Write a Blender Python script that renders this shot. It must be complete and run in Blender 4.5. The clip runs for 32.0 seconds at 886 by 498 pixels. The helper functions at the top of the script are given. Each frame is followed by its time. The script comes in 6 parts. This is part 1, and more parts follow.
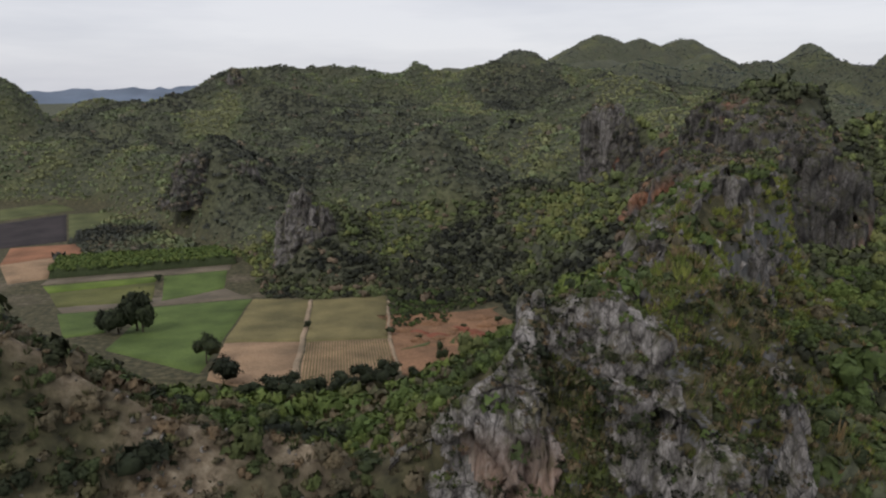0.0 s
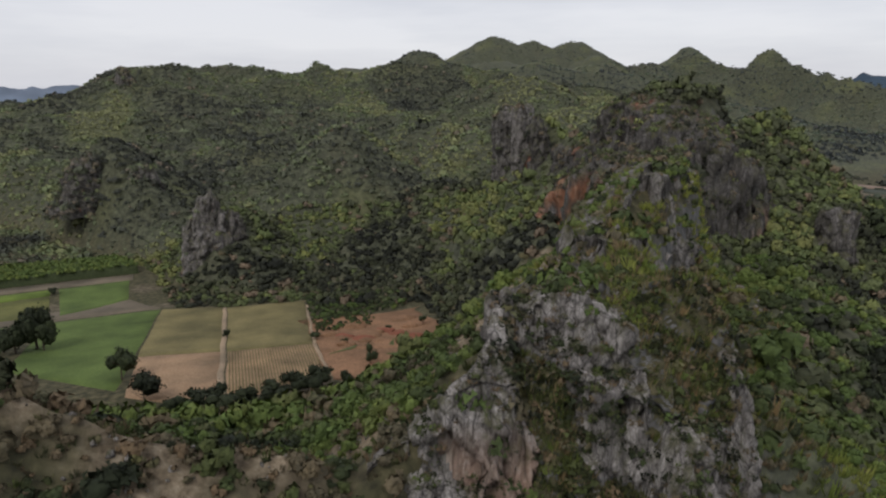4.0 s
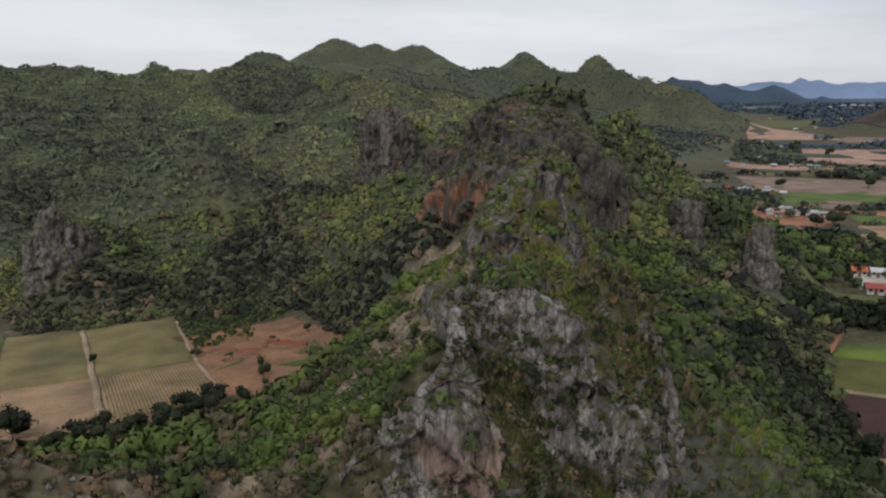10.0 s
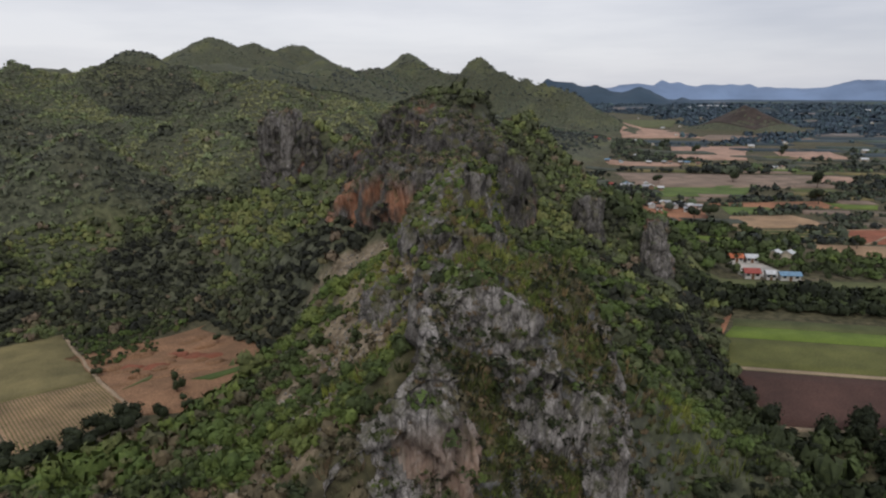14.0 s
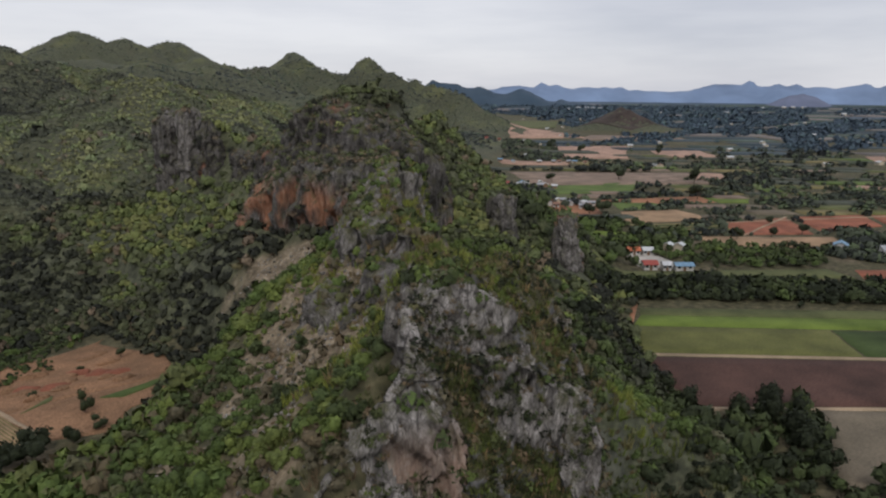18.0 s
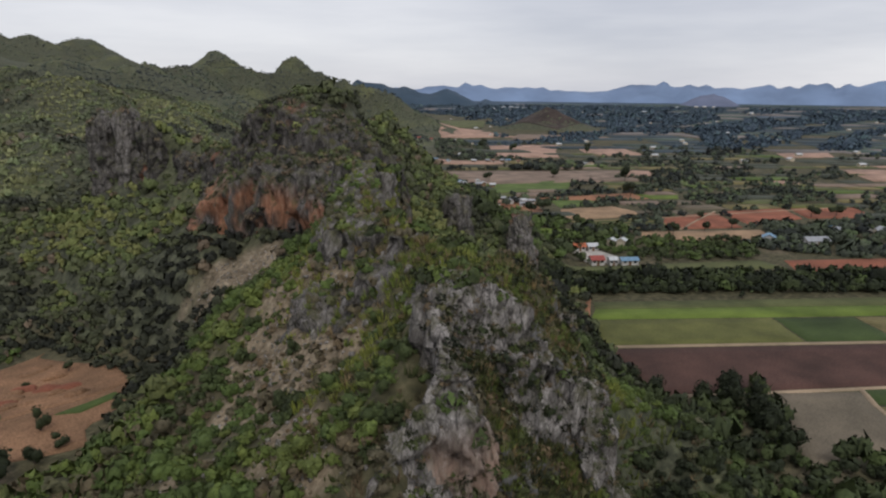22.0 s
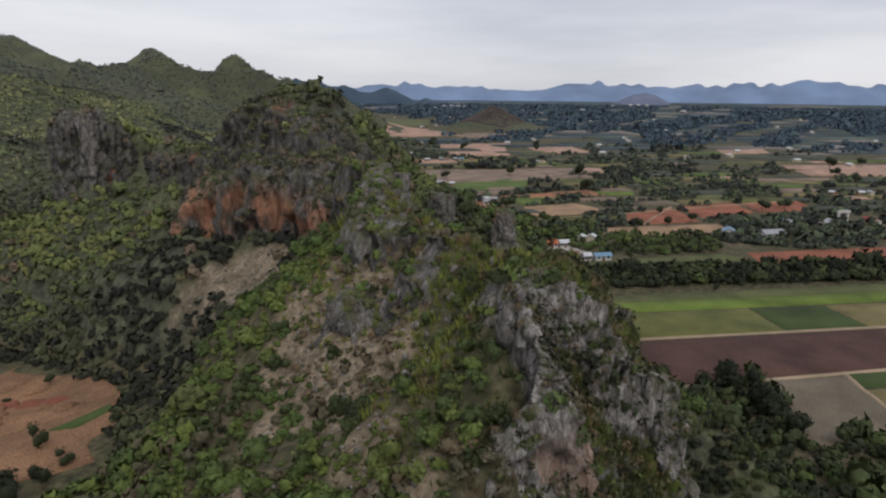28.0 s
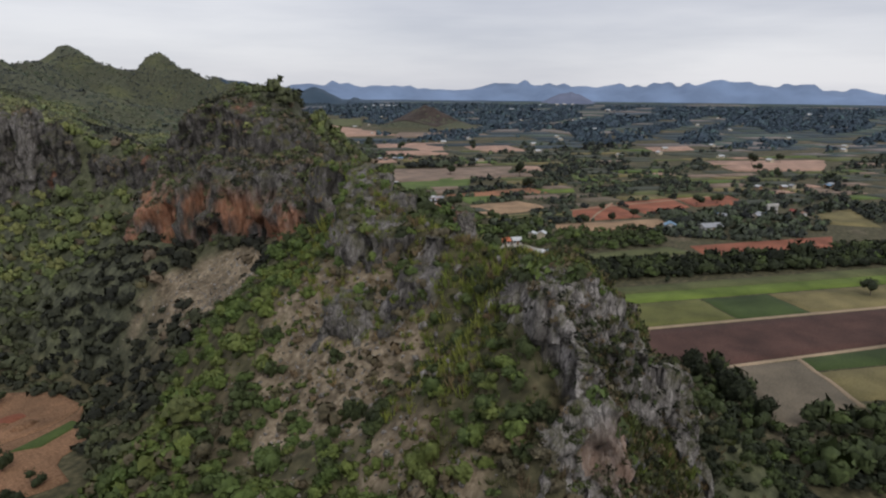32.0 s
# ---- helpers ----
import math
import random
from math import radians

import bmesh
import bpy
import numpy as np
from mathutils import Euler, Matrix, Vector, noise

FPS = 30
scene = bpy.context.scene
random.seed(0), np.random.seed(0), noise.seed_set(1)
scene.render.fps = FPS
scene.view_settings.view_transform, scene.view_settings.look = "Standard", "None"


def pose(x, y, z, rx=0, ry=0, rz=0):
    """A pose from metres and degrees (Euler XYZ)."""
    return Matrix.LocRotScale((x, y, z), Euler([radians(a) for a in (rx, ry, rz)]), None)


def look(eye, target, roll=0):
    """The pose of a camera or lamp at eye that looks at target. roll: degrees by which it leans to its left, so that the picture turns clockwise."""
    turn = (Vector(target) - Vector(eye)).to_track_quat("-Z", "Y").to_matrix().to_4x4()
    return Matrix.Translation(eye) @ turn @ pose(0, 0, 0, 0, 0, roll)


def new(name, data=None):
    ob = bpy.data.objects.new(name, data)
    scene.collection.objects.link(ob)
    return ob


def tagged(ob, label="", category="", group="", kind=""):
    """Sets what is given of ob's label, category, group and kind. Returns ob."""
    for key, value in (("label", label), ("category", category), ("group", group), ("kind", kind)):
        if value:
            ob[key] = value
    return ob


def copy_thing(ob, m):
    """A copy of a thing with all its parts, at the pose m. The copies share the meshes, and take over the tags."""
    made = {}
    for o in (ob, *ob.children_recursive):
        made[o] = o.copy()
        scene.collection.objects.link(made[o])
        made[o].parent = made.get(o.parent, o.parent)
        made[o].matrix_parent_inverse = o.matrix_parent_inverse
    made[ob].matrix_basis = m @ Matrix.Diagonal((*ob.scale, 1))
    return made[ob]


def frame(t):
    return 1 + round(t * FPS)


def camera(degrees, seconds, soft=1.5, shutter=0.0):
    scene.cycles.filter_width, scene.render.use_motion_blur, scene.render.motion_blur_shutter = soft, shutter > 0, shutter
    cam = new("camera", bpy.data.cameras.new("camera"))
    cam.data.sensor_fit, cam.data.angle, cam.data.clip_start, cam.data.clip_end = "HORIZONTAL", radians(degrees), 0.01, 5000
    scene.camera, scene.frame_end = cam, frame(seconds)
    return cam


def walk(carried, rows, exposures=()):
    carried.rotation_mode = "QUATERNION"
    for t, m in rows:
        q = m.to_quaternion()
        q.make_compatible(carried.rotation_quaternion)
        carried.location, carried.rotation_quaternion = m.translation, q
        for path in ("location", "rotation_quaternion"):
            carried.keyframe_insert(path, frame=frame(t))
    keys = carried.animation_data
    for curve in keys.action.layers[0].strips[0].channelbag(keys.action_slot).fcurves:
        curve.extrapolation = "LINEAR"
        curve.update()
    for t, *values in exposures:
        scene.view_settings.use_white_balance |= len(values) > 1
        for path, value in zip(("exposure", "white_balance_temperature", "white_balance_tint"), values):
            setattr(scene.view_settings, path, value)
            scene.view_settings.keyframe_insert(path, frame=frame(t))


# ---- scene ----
cam = camera(65.8, 32.0, soft=2.2)
PATH = [
    (0, (-8.848, -59.943, 76.342), (-8.86, -57.996, 75.885), -0.4),
    (1, (-10.386, -59.849, 76.363), (-10.332, -57.903, 75.906), -0.4),
    (2, (-11.828, -59.789, 76.334), (-11.7, -57.846, 75.876), -0.3),
    (3, (-13.296, -59.665, 76.338), (-13.095, -57.728, 75.881), -0.3),
    (3.5, (-14.065, -59.634, 76.368), (-13.827, -57.702, 75.911), -0.3),
    (5.5, (-17.133, -59.343, 76.427), (-16.755, -57.434, 75.97), -0.2),
    (6, (-17.892, -59.227, 76.421), (-17.479, -57.324, 75.965), -0.2),
    (7, (-19.546, -59.033, 76.544), (-19.061, -57.147, 76.088), -0.2),
    (8, (-21.263, -58.938, 76.693), (-20.708, -57.072, 76.237), -0.2),
    (9, (-22.807, -58.619, 76.696), (-22.182, -56.774, 76.242), -0.2),
    (10, (-24.48, -58.161, 76.774), (-23.782, -56.343, 76.321), -0.2),
    (11, (-26.12, -57.773, 76.863), (-25.354, -55.982, 76.411), -0.2),
    (12, (-27.857, -57.141, 76.892), (-27.019, -55.381, 76.44), -0.3),
    (13, (-29.778, -56.38, 76.894), (-28.862, -54.66, 76.443), -0.1),
    (14, (-31.639, -55.525, 76.943), (-30.644, -53.85, 76.492), -0.1),
    (14.5, (-32.492, -54.906, 76.902), (-31.458, -53.254, 76.451), 0.0),
    (16.5, (-35.605, -52.247, 76.648), (-34.43, -50.692, 76.198), 0.3),
    (17, (-36.33, -51.429, 76.593), (-35.125, -49.897, 76.144), 0.3),
    (18, (-38.0, -50.117, 76.533), (-36.741, -48.629, 76.085), 0.4),
    (19, (-39.638, -48.817, 76.493), (-38.329, -47.372, 76.047), 0.4),
    (20, (-41.654, -47.022, 76.544), (-40.297, -45.623, 76.096), 0.5),
    (21, (-43.316, -45.437, 76.538), (-41.926, -44.07, 76.091), 0.6),
    (22, (-44.832, -43.918, 76.548), (-43.418, -42.576, 76.101), 0.5),
    (23, (-46.43, -42.458, 76.577), (-44.994, -41.14, 76.13), 0.5),
    (24, (-48.005, -40.779, 76.599), (-46.55, -39.482, 76.151), 0.6),
    (25, (-49.43, -38.955, 76.54), (-47.959, -37.676, 76.092), 0.5),
    (25.5, (-50.174, -38.069, 76.486), (-48.693, -36.802, 76.039), 0.5),
    (27.5, (-53.115, -34.249, 76.519), (-51.596, -33.027, 76.071), 0.5),
    (28, (-53.725, -33.272, 76.513), (-52.197, -32.062, 76.064), 0.5),
    (29, (-55.193, -31.291, 76.455), (-53.646, -30.105, 76.007), 0.5),
    (30, (-56.54, -29.36, 76.415), (-54.973, -28.2, 75.967), 0.5),
    (30.5, (-57.257, -28.377, 76.401), (-55.674, -27.24, 75.954), 0.5),
    (31, (-57.952, -27.446, 76.406), (-56.348, -26.339, 75.959), 0.6),
    (31.5, (-58.702, -26.405, 76.484), (-57.075, -25.332, 76.036), 0.6),
    (32, (-59.302, -25.553, 76.514), (-57.657, -24.507, 76.065), 0.5),
]
walk(cam, [(t, look(eye, target, roll)) for t, eye, target, roll in PATH])

# ---- light: an overcast afternoon, soft sun high behind the clouds ----
SUN_EL, SUN_AZ = radians(48), radians(215)
world = bpy.data.worlds.new("sky")
scene.world = world
world.use_nodes = True
wn, wl = world.node_tree.nodes, world.node_tree.links
wn.clear()
w_out = wn.new("ShaderNodeOutputWorld")
w_bg = wn.new("ShaderNodeBackground")
w_sky = wn.new("ShaderNodeTexSky")
w_sky.sky_type = "NISHITA"
w_sky.sun_disc = False
w_sky.sun_elevation, w_sky.sun_rotation = SUN_EL, SUN_AZ
w_tc = wn.new("ShaderNodeTexCoord")
w_map = wn.new("ShaderNodeMapping")
w_map.inputs["Scale"].default_value = (1.0, 1.0, 7.0)
w_noise = wn.new("ShaderNodeTexNoise")
w_noise.inputs["Scale"].default_value = 1.6
w_noise.inputs["Detail"].default_value = 5.0
w_noise.inputs["Roughness"].default_value = 0.55
w_ramp = wn.new("ShaderNodeValToRGB")
w_ramp.color_ramp.elements[0].position, w_ramp.color_ramp.elements[0].color = 0.32, (5.8, 5.95, 6.7, 1)
w_ramp.color_ramp.elements[1].position, w_ramp.color_ramp.elements[1].color = 0.66, (8.2, 8.2, 8.65, 1)
w_mix = wn.new("ShaderNodeMixRGB")
w_mix.inputs[0].default_value = 0.88
w_bg.inputs["Strength"].default_value = 0.1
wl.new(w_tc.outputs["Generated"], w_map.inputs["Vector"])
wl.new(w_map.outputs[0], w_noise.inputs["Vector"])
wl.new(w_noise.outputs["Fac"], w_ramp.inputs[0])
wl.new(w_sky.outputs[0], w_mix.inputs[1])
wl.new(w_ramp.outputs[0], w_mix.inputs[2])
wl.new(w_mix.outputs[0], w_bg.inputs["Color"])
wl.new(w_bg.outputs[0], w_out.inputs["Surface"])
sun_data = bpy.data.lights.new("sun", "SUN")
sun_data.energy, sun_data.angle, sun_data.color = 1.0, radians(14), (1.0, 0.96, 0.9)
sun_ob = new("sun", sun_data)
sun_ob.matrix_world = look((math.sin(SUN_AZ) * math.cos(SUN_EL), math.cos(SUN_AZ) * math.cos(SUN_EL), math.sin(SUN_EL)), (0, 0, 0))


# ---- noise ----
RNG = np.random.default_rng(7)
TABLE = RNG.random(65536).astype(np.float64)


def lattice(i, j, k):
    return TABLE[(i * 73856093 ^ j * 19349663 ^ k * 83492791) & 65535]


def vnoise(x, y, z=0.0):
    """Smooth value noise, -1 to 1."""
    x, y, z = np.broadcast_arrays(np.asarray(x, float), np.asarray(y, float), np.asarray(z, float))
    i, j, k = (np.floor(a).astype(np.int64) for a in (x, y, z))
    u, v, w = x - i, y - j, z - k
    u, v, w = (a * a * (3 - 2 * a) for a in (u, v, w))
    def mix(a, b, t):
        return a + (b - a) * t
    low = mix(mix(lattice(i, j, k), lattice(i + 1, j, k), u), mix(lattice(i, j + 1, k), lattice(i + 1, j + 1, k), u), v)
    high = mix(mix(lattice(i, j, k + 1), lattice(i + 1, j, k + 1), u), mix(lattice(i, j + 1, k + 1), lattice(i + 1, j + 1, k + 1), u), v)
    return mix(low, high, w) * 2 - 1


def fbm(x, y, z=0.0, octaves=4, gain=0.5):
    total, amp = 0.0, 1.0
    for n in range(octaves):
        total = total + amp * vnoise(x * 2.03 ** n + 17.3 * n, y * 2.03 ** n - 9.1 * n, z * 2.03 ** n + 4.7 * n)
        amp *= gain
    return total


def cells(x, y, z, seed=0.0):
    """Broken blocks: a random value for each cell, and how near the next cell's edge is."""
    i, j, k = (np.floor(a).astype(np.int64) for a in (x, y, z))
    near, next_, value = np.full(x.shape, 9.0), np.full(x.shape, 9.0), np.zeros(x.shape)
    o = int(seed * 101)
    for a in (-1, 0, 1):
        for b in (-1, 0, 1):
            for c in (-1, 0, 1):
                I, J, K = i + a + o, j + b, k + c
                d = np.sqrt((i + a + lattice(I, J, K) - x) ** 2 + (j + b + lattice(I + 57, J, K) - y) ** 2 + (k + c + lattice(I, J + 91, K) - z) ** 2)
                closer = d < near
                next_ = np.where(closer, near, np.minimum(next_, d))
                value = np.where(closer, lattice(I, J, K + 33), value)
                near = np.where(closer, d, near)
    return value, next_ - near


def smooth(a, b, x):
    t = np.clip((x - a) / (b - a), 0, 1)
    return t * t * (3 - 2 * t)


# ---- the lie of the land ----
PLAIN = 13.8


def base_height(x, y):
    west = np.clip(14.0 - (y - 82) * 0.115, 2.0, 14.0)
    far = smooth(420, 900, y)
    return PLAIN + (west - PLAIN) * (1 - smooth(0, 45, x)) * (1 - far)


def crest(x, y, base, line, left, right):
    """Height over base of a ridge along line (x, y, z); left and right: fall length and reach on each side."""
    best = np.zeros_like(x)
    for (ax, ay, az), (bx, by, bz) in zip(line, line[1:]):
        dx, dy = bx - ax, by - ay
        t = np.clip(((x - ax) * dx + (y - ay) * dy) / (dx * dx + dy * dy), 0, 1)
        px, py = x - ax - t * dx, y - ay - t * dy
        d = np.hypot(px, py)
        side = smooth(-6, 6, (dx * py - dy * px) / math.hypot(dx, dy))
        fall = right[0] + (left[0] - right[0]) * side
        reach = right[1] + (left[1] - right[1]) * side
        end = np.exp(-reach / fall)
        f = np.clip((np.exp(-d / fall) - end) / (1 - end), 0, 1)
        best = np.maximum(best, (az + t * (bz - az) - base) * f)
    return best


def knob(x, y, base, cx, cy, z, r, power=2.0):
    d = np.hypot(x - cx, y - cy) / r
    return (z - base) * np.exp(-d ** power)


MAIN_RIDGE = [(-95, 10, 50), (-64, -2, 63), (-48, -8, 60), (-34, -7, 49.5), (-24, -5, 45.5), (-15, -5, 44.5), (-9, -4.6, 48.6), (-3.8, -1.2, 52.8), (1, 3, 54.5), (8, 7, 54.5), (15, 8, 56), (21, 25, 56), (26.5, 41, 59.5),
              (36, 51, 61.5), (47, 60, 60.5), (57, 73, 59.5), (66, 95, 57), (75, 112, 55)]
EAST_SPUR = [(75, 112, 58), (98, 124, 66), (118, 137, 69.5), (138, 165, 40), (150, 200, 22)]
NORTH_SPUR = [(78, 122, 60), (64, 150, 60), (63, 178, 60), (62, 206, 64), (80, 250, 54), (125, 320, 56), (180, 410, 60)]
FAR_HILL = [(-330, 590, 56), (-215, 570, 84), (-150, 590, 93), (-60, 620, 91), (100, 660, 92), (300, 760, 100)]
FAR_SHOULDER = [(300, 760, 100), (520, 1000, 112), (660, 1010, 104), (760, 1060, 78), (860, 1120, 40)]


FAR_SPUR = [(640, 952, 124), (648, 873, 96), (660, 800, 88), (688, 752, 70), (712, 729, 42), (732, 712, 16)]


def right_of(x, y, ax, ay, bx, by):
    """How far (x, y) lies to the right of the line from a to b."""
    return ((x - ax) * (by - ay) - (y - ay) * (bx - ax)) / math.hypot(bx - ax, by - ay)


def beside(x, y, line):
    """Metres to the right of a line of points, by its nearest stretch."""
    near, side = np.full(np.shape(x), 1e9), np.zeros(np.shape(x))
    for (ax, ay), (bx, by) in zip(line, line[1:]):
        dx, dy = bx - ax, by - ay
        t = ((x - ax) * dx + (y - ay) * dy) / (dx * dx + dy * dy)
        c = np.clip(t, 0, 1)
        d = np.hypot(x - ax - c * dx, y - ay - c * dy)
        r = np.where(right_of(x, y, ax, ay, bx, by) > 0, d, -d)
        side = np.where(d < near, r, side)
        near = np.minimum(near, d)
    return side


def pit_side(x, y):
    """Metres inside the line where the ridge's west slope meets the pit and the fields."""
    d = np.minimum(-right_of(x, y, -60, 67, -6, 75), -right_of(x, y, -6, 75, 14, 112))
    return np.minimum(np.minimum(d, -right_of(x, y, 14, 112, 10, 175)), -right_of(x, y, -122, 118, -62, 66))


def basin_side(x, y):
    """Metres inside the line where the north woods end at the west fields."""
    d = np.minimum(right_of(x, y, -250, 400, -98, 236), right_of(x, y, -98, 236, -74, 176))
    return np.maximum(d, right_of(x, y, -74, 176, 12, 160))


RED_FOOT = [(44, 150, 34), (41, 138, 37), (42, 122, 39.5), (45, 108, 41.5), (45, 92, 43.5), (42, 80, 44)]
WEST_SPUR = [(-64, -2, 61), (-72, 22, 53), (-84, 50, 38), (-94, 78, 15)]


def height(x, y):
    base = base_height(x, y)
    h = crest(x, y, base, MAIN_RIDGE, (50, 78), (46, 92))
    h = np.maximum(h, crest(x, y, base, EAST_SPUR, (40, 85), (52, 78)))
    h = np.maximum(h, crest(x, y, base, NORTH_SPUR, (34, 68), (50, 95)))
    h = np.maximum(h, crest(x, y, base, RED_FOOT, (44, 62), (40, 60)))
    # the flat fields at the east foot
    edge_a = ((x - 84) * 27 - (y - 14) * 20) / 33.6
    edge_b = ((x - 104) * 26 - (y - 41) * 36) / 44.4
    h = h * (1 - smooth(-18, -1, np.minimum(edge_a, edge_b)))
    # the pit and the fields at the west foot
    h = h * (1 - smooth(-22, 0, pit_side(x, y)))
    h = np.maximum(h, crest(x, y, base, WEST_SPUR, (40, 60), (26, 44)) * (1 - smooth(-12, 0, pit_side(x, y))))
    # the steep east side of the neck
    east = beside(x, y, [(13, -5), (19, 11), (25, 27), (31, 41), (41, 51.5), (50, 62.5), (60, 82), (73, 106)])
    h = h - np.minimum(h, (12 - 3 * smooth(60, 75, y)) * smooth(0.8, 4.5, east) * (1 - smooth(6, 22, east)) * smooth(8, 20, y) * (1 - smooth(88, 104, y)))
    # the drop below the near face
    front = np.minimum(right_of(x, y, -16, -7.0, 0, 0.5), right_of(x, y, 0, 0.5, 24, 2.5))
    h = h - np.minimum(h, 26 * smooth(1.0, 9, front) * smooth(-17, -9, x) * (1 - smooth(22, 50, x)))
    # the domed summit block above the red cliff
    ex, ey = (x - 76) * 0.92 + (y - 118) * 0.39, -(x - 76) * 0.39 + (y - 118) * 0.92
    dome = 75.5 - ((x - 67) ** 2 + (y - 116) ** 2) * 0.011 - base
    h = np.maximum(h, dome * (1 - smooth(0.4, 1.3, np.hypot(ex / 25, ey / 17))))
    hills = crest(x, y, base, FAR_HILL, (230, 430), (240, 395))
    hills = np.maximum(hills, crest(x, y, base, FAR_SHOULDER, (200, 420), (120, 215)))
    hills = np.maximum(hills, crest(x, y, base, FAR_SPUR, (36, 66), (70, 150)))
    for cx, cy, z, r in ((-15, 292, 53, 52), (-140, 310, 50, 55), (-66, 232, 24, 34), (70, 330, 58, 80), (150, 390, 70, 80), (-210, 420, 44, 80),
                         (-330, 590, 64, 75), (-372, 482, 84, 60), (-520, 560, 90, 110), (30, 250, 34, 50), (120, 470, 74, 90), (957, 656, 44, 58)):
        hills = np.maximum(hills, knob(x, y, base, cx, cy, z, r))
    for cx, cy, z, r in ((408, 1885, 208, 250), (640, 1900, 203, 230), (520, 1880, 196, 260), (560, 1500, 146, 170), (590, 1131, 147, 125), (640, 952, 128, 72), (95, 930, 123, 118), (740, 1500, 118, 230),
                         (330, 1500, 132, 330), (20, 1400, 112, 260)):
        hills = np.maximum(hills, knob(x, y, base, cx, cy, z, r, 1.5))
    hills = hills * (1 - smooth(-22, 0, basin_side(x, y)) * (x < 30) * (y > 60) * (1 - smooth(390, 440, y)))
    rough = np.clip(hills / 30, 0, 1)
    crease = 0.8 - 2 * np.abs(vnoise(x / 62 + 0.3 * vnoise(x / 40, y / 40, 1.0), y / 62, 6.1))
    fold = 1 - 2 * np.abs(vnoise(x / 25, y / 25, 7.7))
    hills = hills + rough * (5 * fbm(x / 90, y / 90, 3.3, 2) + 7.5 * crease + 3.0 * fold + 1.2 * fbm(x / 12, y / 12, 8.1, 2))
    h = np.maximum(h + np.clip(h / 12, 0, 1) * (1.8 * fbm(x / 14, y / 14, 1.2, 3) + 0.5 * fbm(x / 3.5, y / 3.5, 5.0, 2)), hills)
    return base + np.maximum(h, 0)


def bare(x, y):
    """Where scree and bare earth lie on the slopes, 0 to 1."""
    total = 0.0
    for cx, cy, r in ((6, 26, 5.5), (2, 24, 5), (-1, 22, 4.5), (8, 41, 6), (5, 35, 6), (-7, 33, 4), (36, 96, 8), (32, 88, 8), (27, 80, 6), (34, 104, 6), (30, 110, 5), (20, 76, 4), (-31, -6, 6), (-22, -1, 5), (-42, -5, 4), (-15, 4, 4), (-9, 12, 4),
                      (12, 34, 5), (-14, 24, 3), (3, 14, 3), (14, 28, 4), (14, 48, 4)):
        total = total + np.exp(-((x - cx) ** 2 + (y - cy) ** 2) / (r * r))
    return np.clip(total * (1.1 + 0.9 * fbm(x / 6, y / 6, 6.6, 3)) + 0.22 * smooth(0.25, 0.8, fbm(x / 18, y / 18, 9.0, 3)), 0, 1)


def at_ground(x, y):
    return float(height(np.array([float(x)]), np.array([float(y)]))[0])


# ---- materials ----
def material(name, rough=0.9):
    m = bpy.data.materials.new(name)
    m.use_nodes = True
    b = m.node_tree.nodes["Principled BSDF"]
    b.inputs["Roughness"].default_value = rough
    b.inputs["Specular IOR Level"].default_value = 0.25
    return m, m.node_tree.nodes, m.node_tree.links, b


def add(nodes, kind, **values):
    n = nodes.new("ShaderNode" + kind)
    for key, value in values.items():
        n.inputs[key.replace("_", " ")].default_value = value
    return n


def ramp(nodes, links, fac, *stops):
    r = nodes.new("ShaderNodeValToRGB")
    r.color_ramp.elements[0].position, r.color_ramp.elements[0].color = stops[0][0], (*stops[0][1], 1)
    r.color_ramp.elements[1].position, r.color_ramp.elements[1].color = stops[-1][0], (*stops[-1][1], 1)
    for place, colour in stops[1:-1]:
        e = r.color_ramp.elements.new(place)
        e.color = (*colour, 1)
    links.new(fac, r.inputs[0])
    return r.outputs[0]


def noise_at(nodes, links, scale, detail=4.0, stretch=(1, 1, 1), rough=0.55):
    g = nodes.new("ShaderNodeNewGeometry")
    mp = nodes.new("ShaderNodeMapping")
    mp.inputs["Scale"].default_value = stretch
    links.new(g.outputs["Position"], mp.inputs["Vector"])
    n = add(nodes, "TexNoise", Scale=scale, Detail=detail, Roughness=rough)
    links.new(mp.outputs[0], n.inputs["Vector"])
    return n.outputs["Fac"]


def blend(nodes, links, fac, a, b, mode="MIX"):
    m = nodes.new("ShaderNodeMixRGB")
    m.blend_type = mode
    for socket, value in zip(m.inputs, (fac, a, b)):
        if isinstance(value, (int, float)):
            socket.default_value = value
        elif isinstance(value, tuple):
            socket.default_value = (*value, 1)
        else:
            links.new(value, socket)
    return m.outputs[0]


def bump(nodes, links, bsdf, fac, strength, distance):
    b = add(nodes, "Bump", Strength=strength, Distance=distance)
    links.new(fac, b.inputs["Height"])
    links.new(b.outputs[0], bsdf.inputs["Normal"])


